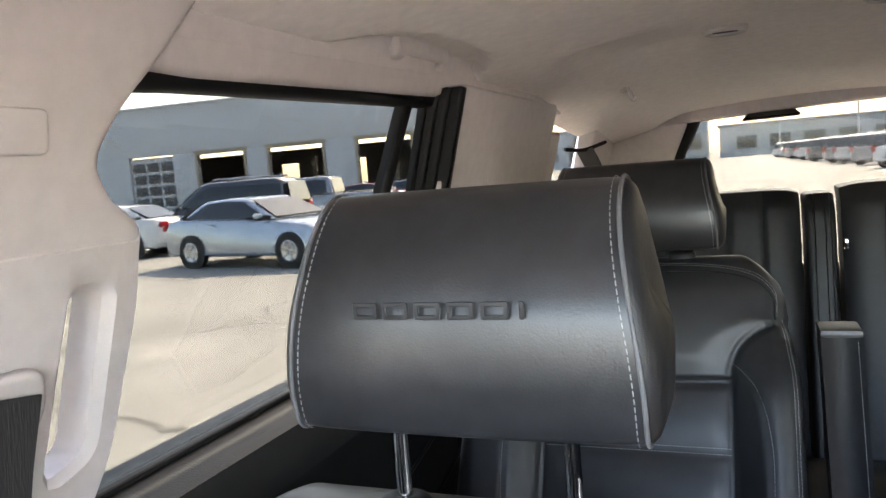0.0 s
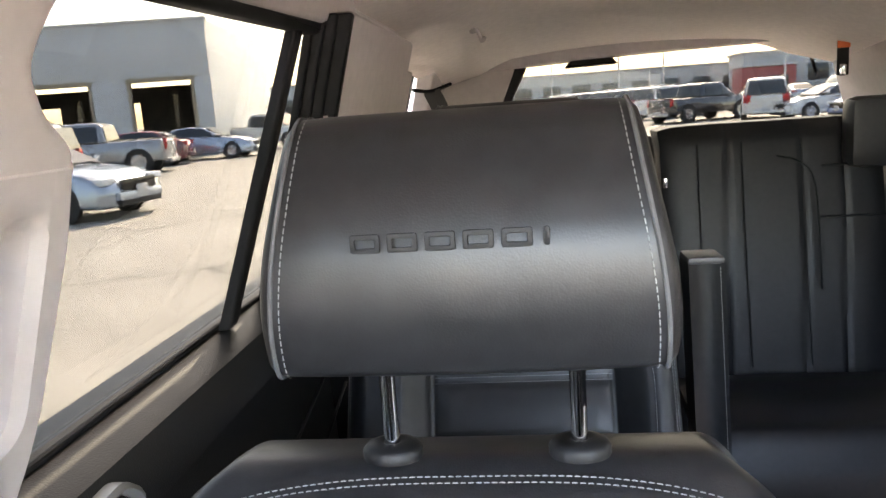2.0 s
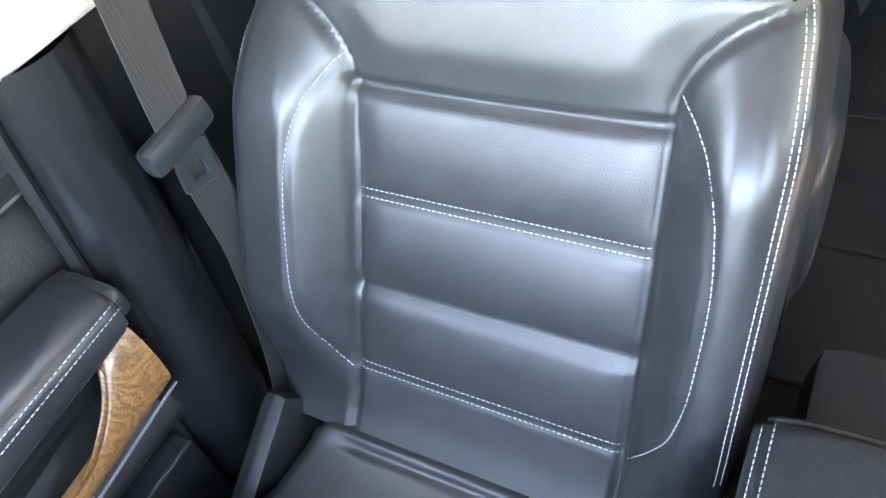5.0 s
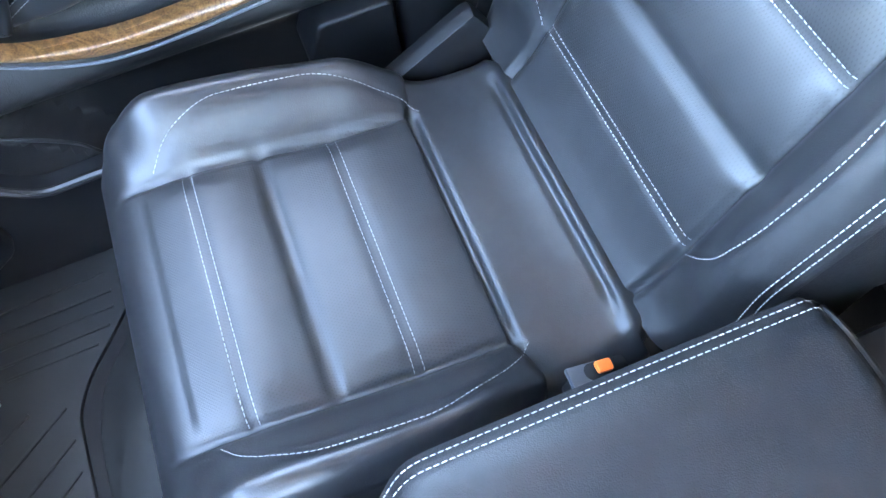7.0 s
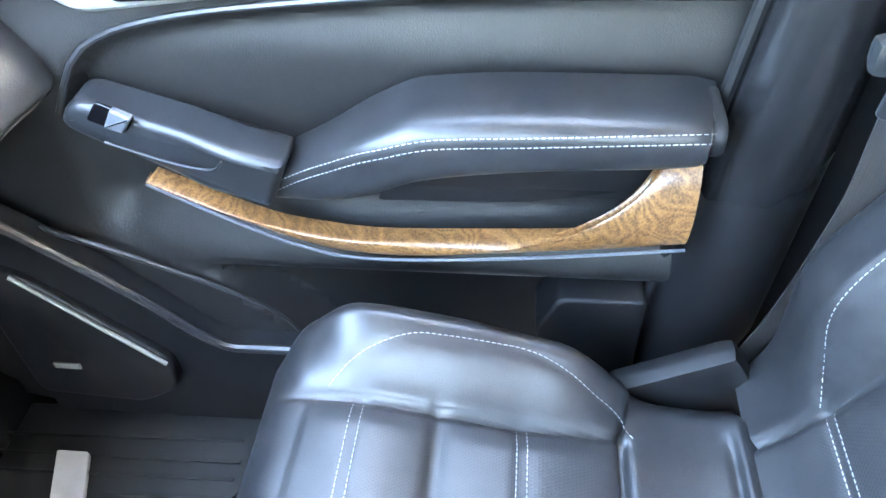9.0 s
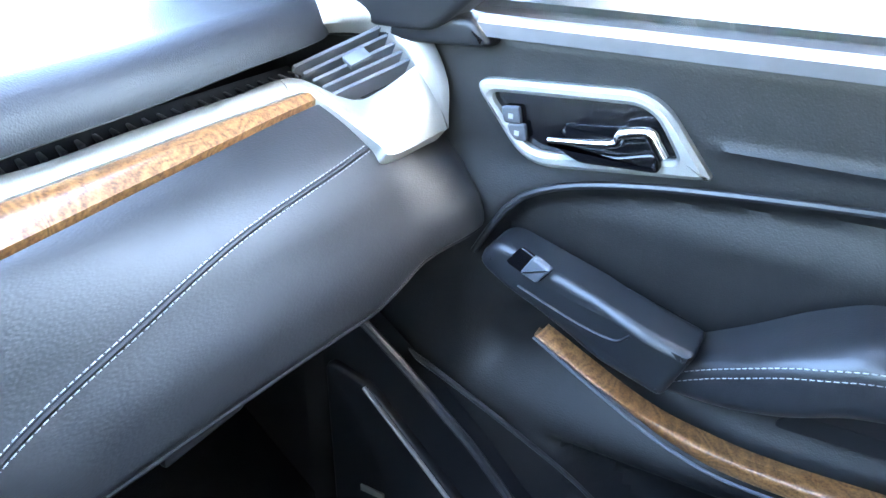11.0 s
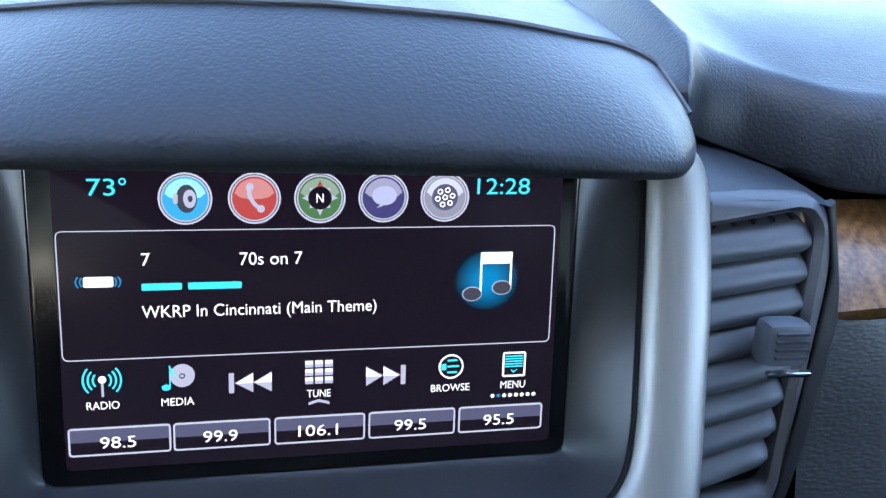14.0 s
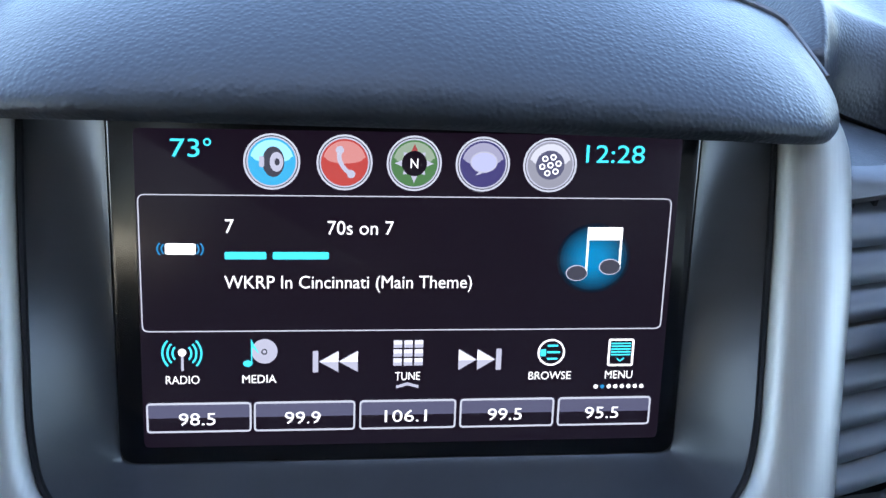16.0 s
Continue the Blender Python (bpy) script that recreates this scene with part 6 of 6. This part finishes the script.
G_WHITE, G_CYAN, G_BLUE = glow("lit_white", (1, 1, 1), ST), glow("lit_cyan", (.06, .60, .74), ST * 1.05), glow("lit_blue", (.03, .24, .50), ST * .7)
G_GREY, G_DIM, G_RED, G_GREEN = glow("lit_grey", (.42, .42, .52), ST * .85), glow("lit_dim", (.10, .10, .17), ST * .7), glow("lit_red", (.40, .07, .07), ST * .6), glow("lit_green", (.10, .18, .10), ST * .6)
G_RIM = glow("lit_rim", (.50, .52, .60), ST * .8)
G_LILAC, G_NIGHT, G_DARK = glow("lit_lilac", (.35, .36, .80), ST * 1.0), glow("lit_night", (.010, .004, .012), ST * .5), glow("lit_shadow", (.05, .05, .07), ST * .8)
FACE = .0032


def lit(name, outline, material, h=FACE, parent=None, up=.00012):
    return part(name, plate(outline, lambda a, b, k: on_screen(a, b, h + k), up, up * .3), material, parent or screen)


def word(text, a, b, size, material, name="screen_text", wide=None, align="LEFT"):
    """Letters on the screen from (a, b); size is the capitals' height, wide the whole line's width."""
    cu = bpy.data.curves.new(name, "FONT")
    cu.body, cu.size, cu.extrude, cu.resolution_u = text, 1.0, 0.0, 3
    tmp = bpy.data.objects.new(name, cu)
    scene.collection.objects.link(tmp)
    dg = bpy.context.evaluated_depsgraph_get()
    me = bpy.data.meshes.new_from_object(tmp.evaluated_get(dg))
    bpy.data.objects.remove(tmp)
    xs, ys = [v.co.x for v in me.vertices], [v.co.y for v in me.vertices]
    sy = size / max(max(ys), .01) if max(ys) > .3 else size
    sx = wide / (max(xs) - min(xs)) if wide else sy
    shift = -(max(xs) - min(xs)) * sx / 2 if align == "CENTER" else 0
    x0 = min(xs)
    for v in me.vertices:
        v.co = on_screen(a + shift + (v.co.x - x0) * sx, b + v.co.y * sy, FACE + .00025)
    me.materials.append(material)
    ob = new(name, me)
    ob.parent = screen
    return ob


def disc(a, b, r, n=28, ry=None):
    return [(a + r * math.cos(2 * math.pi * k / n), b + (ry or r) * math.sin(2 * math.pi * k / n)) for k in range(n)]


def rect(a0, b0, a1, b1, r=.0008):
    return rounded([(a0, b0), (a1, b0), (a1, b1), (a0, b1)], r, 4)


def frame_of(name, a0, b0, a1, b1, w, r, material):
    return part(name, ring(rect(a0, b0, a1, b1, r), rect(a0 + w, b0 + w, a1 - w, b1 - w, max(r - w, .0002)), lambda a, b, k: on_screen(a, b, FACE + k), .0005, .0001), material, screen)


lit("screen_field", rect(-.0871, -.0523, .0871, .0523, .002), G_NIGHT, FACE - .0002)
word("73", -.0759, .0437, .0056, G_CYAN, "temperature_text", .0088)
part("degree_ring", ring(disc(-.0648, .0483, .0012, 16), disc(-.0648, .0483, .0007, 16), lambda a, b, k: on_screen(a, b, FACE + k), .0003, .0001), G_CYAN, screen)
word("12:28", .0551, .0435, .0057, G_CYAN, "clock_text", .0195)
frame_of("panel_line", -.0864, -.0126, .0851, .0320, .0003, .0022, G_RIM)
word("7", -.0598, .0199, .0043, G_WHITE)
word("70s on 7", -.0277, .0195, .0044, G_WHITE, "screen_text", .0212)
# a name line stays plain bars
for a0, a1 in ((-.0601, -.0470), (-.0450, -.0272)):
    lit("name_bar", rect(a0, .0113, a1, .0137, .0005), G_CYAN)
word("WKRP In Cincinnati (Main Theme)", -.0603, .0018, .0042, G_WHITE, "screen_text", .0799)
lit("radio_badge", rect(-.0785, .0128, -.0690, .0164, .0008), G_WHITE)
for sg in (1, -1):
    for k in range(2):
        r = .0058 + .0013 * k
        arc_ = [(-.07375 + sg * r * math.cos(t), .0146 + r * .55 * math.sin(t)) for t in (-.5 + j / 8 for j in range(9))]
        part("radio_wave", tube([on_screen(a, b, FACE + .0002) for a, b in arc_], .00028, 5), G_BLUE, screen)
# round icons
G_ICON = [glow("icon_" + n, c, ST * w) for n, c, w in (("blue", (.05, .36, .62), .8), ("red", (.62, .08, .07), .55), ("green", (.10, .24, .09), .55), ("violet", (.07, .06, .20), .6), ("steel", (.30, .30, .36), .7))]
G_SHEEN = [glow("icon_sheen_" + n, c, ST * w) for n, c, w in (("blue", (.30, .66, .86), .9), ("red", (.75, .30, .28), .6), ("green", (.30, .38, .28), .7), ("violet", (.34, .33, .46), .75), ("steel", (.52, .52, .58), .9))]
for k, a in enumerate((-.0451, -.0225, -.0005, .0215, .0434)):
    part("icon_rim", ring(disc(a, .0425, .0088), disc(a, .0425, .0082), lambda x, y, h: on_screen(x, y, FACE + h), .0004, .0001), G_RIM, screen)
    part("icon_line", ring(disc(a, .0425, .0079), disc(a, .0425, .0074), lambda x, y, h: on_screen(x, y, FACE + h), .0003, .0001), G_GREY, screen)
    lit("icon_face", disc(a, .0425, .0075), G_ICON[k], FACE + .0001)
    cap_ = [(a + .0068 * math.cos(t), .0425 + .0068 * math.sin(t)) for t in (math.pi * (.08 + .84 * q / 16) for q in range(17))] + [(a + .0058 * math.cos(t), .0438 - .0016 * math.sin(math.pi * q / 10)) for q, t in ((q, math.pi * (1 - q / 10)) for q in range(11))]
    lit("icon_sheen", cap_, G_SHEEN[k], FACE + .0002)
u = FACE + .0004
lit("speaker_icon", disc(-.0446, .0425, .0034, 20, .0048), G_DARK, u)
lit("speaker_cone", disc(-.0436, .0425, .0021, 20, .0031), G_GREY, u + .0002)
lit("speaker_cap", disc(-.0434, .0425, .0008, 16, .0011), G_DARK, u + .0004)
lit("speaker_magnet", rect(-.0490, .0408, -.0474, .0442, .0005), G_GREY, u)
part("phone_icon", tube(spline([on_screen(a, b, u + .0002) for a, b in ((-.0242, .0462), (-.0240, .0432), (-.0224, .0405), (-.0207, .0392))], 6), .0007, 8), G_GREY, screen)
lit("phone_end", disc(-.0240, .0464, .0013), G_GREY, u)
lit("phone_end", disc(-.0204, .0389, .0013), G_GREY, u)
for k in range(8):
    t = math.pi / 4 * k
    q = .0062 if k % 2 == 0 else .0050
    lit("compass_point", [(-.0005 + q * math.cos(t), .0425 + q * math.sin(t)), (-.0005 + .0036 * math.cos(t + .35), .0425 + .0036 * math.sin(t + .35)), (-.0005 + .0036 * math.cos(t - .35), .0425 + .0036 * math.sin(t - .35))], G_RED if k == 2 else G_GREY, u)
lit("compass_hub", disc(-.0005, .0425, .0040), G_NIGHT, u + .0002)
tn = word("N", -.0005, .0410, .0031, G_WHITE, "compass_text", .0024, "CENTER")
for v in tn.data.vertices:
    v.co += SN * .0008
lit("bubble_rim", disc(.0218, .0432, .0044, 24, .0034), G_GREY, u)
lit("speech_bubble", disc(.0218, .0432, .0038, 24, .0028), G_LILAC, u + .0002)
lit("bubble_tail", [(.0205, .0402), (.0190, .0388), (.0215, .0397)], G_GREY, u)
lit("reel", disc(.0434, .0425, .0047), G_DIM, u - .0001)
for k in range(7):
    a, b = (.0434, .0425) if k == 6 else (.0434 + .0027 * math.cos(math.pi / 3 * k + .2), .0425 + .0027 * math.sin(math.pi / 3 * k + .2))
    part("reel_hole", ring(disc(a, b, .0010, 14), disc(a, b, .0006, 14), lambda x, y, h: on_screen(x, y, u + .0001 + h), .0003, .0001), G_WHITE, screen)
# music note in a blue halo
for k in range(9):
    r = .0125 - .0011 * k
    lit("note_halo", disc(.0600, .0118, r, 32, r * .95), glow("halo", (.002 + .0006 * k, .006 + .026 * k, .015 + .055 * k), ST * .75), FACE + .00002 * k, None, .00006)
lit("note_beam", [(.0573, .0180), (.0692, .0180), (.0692, .0223), (.0573, .0223)], G_WHITE, u)
lit("note_stem", [(.0573, .0075), (.0580, .0075), (.0580, .0182), (.0573, .0182)], G_WHITE, u)
lit("note_stem", [(.0685, .0085), (.0692, .0085), (.0692, .0182), (.0685, .0182)], G_WHITE, u)
for a, b in ((.0545, .0069), (.0656, .0090)):
    lit("note_rim", disc(a, b, .0037, 24, .0027), G_GREY, u)
    lit("note_head", disc(a, b, .0034, 24, .0024), G_DARK, u + .0002)
# lower row
for nm, txt, a, w in (("radio", "RADIO", -.0741, .0107), ("media", "MEDIA", -.0495, .0110), ("tune", "TUNE", -.0008, .0084), ("browse", "BROWSE", .0476, .0146), ("menu", "MENU", .0717, .0096)):
    word(txt, a, -.0302 if nm != "tune" else -.0298, .0028, G_WHITE, "menu_text", w, "CENTER")
lit("mast_head", disc(-.0741, -.0196, .0013), G_WHITE)
lit("mast", rect(-.0745, -.0258, -.0737, -.0200, .0002), G_GREY)
for sg in (1, -1):
    for k in range(3):
        r = .0030 + .0016 * k
        arc_ = [(-.0741 + sg * r * math.cos(t), -.0198 + r * math.sin(t)) for t in (-.75 + j * 1.5 / 8 for j in range(9))]
        part("radio_wave", tube([on_screen(a, b, FACE + .0002) for a, b in arc_], .00035, 5), G_CYAN, screen)
lit("compact_disc", disc(-.0478, -.0194, .0042), G_GREY)
part("disc_hole", ring(disc(-.0478, -.0194, .0010, 14), disc(-.0478, -.0194, .0006, 14), lambda x, y, h: on_screen(x, y, u + h), .0003, .0001), G_DARK, screen)
lit("media_note", disc(-.0532, -.0234, .0015, 16, .0011), G_CYAN, u)
lit("media_flag", [(-.0521, -.0234), (-.0517, -.0234), (-.0517, -.0178), (-.0495, -.0200), (-.0517, -.0158), (-.0521, -.0152)], G_CYAN, u)
lit("skip_back_bar", rect(-.0322, -.0268, -.0304, -.0194, .0001), G_GREY)
for a in (-.0302, -.0238):
    lit("skip_back_arrow", [(a, -.0231), (a + .0064, -.0268), (a + .0064, -.0194)], G_GREY)
    lit("skip_back_arrow", [(a + .0006, -.0231), (a + .0064, -.0231), (a + .0064, -.0197)], G_WHITE, u)
lit("skip_bar", rect(.0289, -.0266, .0307, -.0192, .0001), G_GREY)
for a in (.0224, .0287):
    lit("skip_arrow", [(a, -.0229), (a - .0062, -.0192), (a - .0062, -.0266)], G_GREY)
    lit("skip_arrow", [(a - .0006, -.0229), (a - .0062, -.0195), (a - .0062, -.0229)], G_WHITE, u)
for i in range(3):
    for j in range(3):
        lit("keypad_key", rect(-.0057 + i * .0035, -.0248 + j * .0031, -.0028 + i * .0035, -.0222 + j * .0031, .0001), G_GREY)
        lit("keypad_shine", rect(-.0055 + i * .0035, -.0234 + j * .0031, -.0030 + i * .0035, -.0223 + j * .0031, .0001), G_WHITE, u)
lit("tune_chevron", [(-.0045, -.0328), (-.0008, -.0317), (.0030, -.0328), (.0030, -.0318), (-.0008, -.0307), (-.0045, -.0318)], G_GREY)
part("browse_ring", ring(disc(.0477, -.0207, .0047), disc(.0477, -.0207, .0041), lambda x, y, h: on_screen(x, y, FACE + h), .0003, .0001), G_WHITE, screen)
lit("browse_block", rect(.0440, -.0220, .0459, -.0196, .0002), G_CYAN)
for k in range(3):
    lit("browse_line", rect(.0463, -.0233 + k * .0023, .0508 - .0008 * abs(k - 1), -.0226 + k * .0023, .0002), G_CYAN)
frame_of("menu_frame", .0674, -.0257, .0763, -.0161, .0006, .0008, G_WHITE)
for k in range(5):
    lit("menu_line", rect(.0684, -.0220 + k * .0010, .0753, -.0215 + k * .0010, .0001), G_CYAN)
lit("menu_chevron", [(.0706, -.0233), (.0718, -.0243), (.0731, -.0233), (.0731, -.0228), (.0718, -.0237), (.0706, -.0228)], G_CYAN)
for k in range(8):
    lit("page_dot", disc(.0640 + k * .0023, -.0331, .00075, 12), G_BLUE if k == 1 else G_WHITE)
for (a0, a1), txt in zip(((-.0860, -.0522), (-.0514, -.0180), (-.0166, .0160), (.0173, .0498), (.0511, .0838)), ("98.5", "99.9", "106.1", "99.5", "95.5")):
    lit("preset_key", rect(a0, -.0470, a1, -.0420, .0006), G_NIGHT, FACE + .0001)
    lit("preset_shine", rect(a0, -.0421, a1, -.0369, .0006), G_DIM, FACE + .0001)
    frame_of("preset_frame", a0, -.0471, a1, -.0368, .0006, .0014, G_RIM)
    word(txt, (a0 + a1) / 2 - .0007, -.0446, .0042, G_WHITE, "preset_text", .0118 if len(txt) == 4 else .0142, "CENTER")
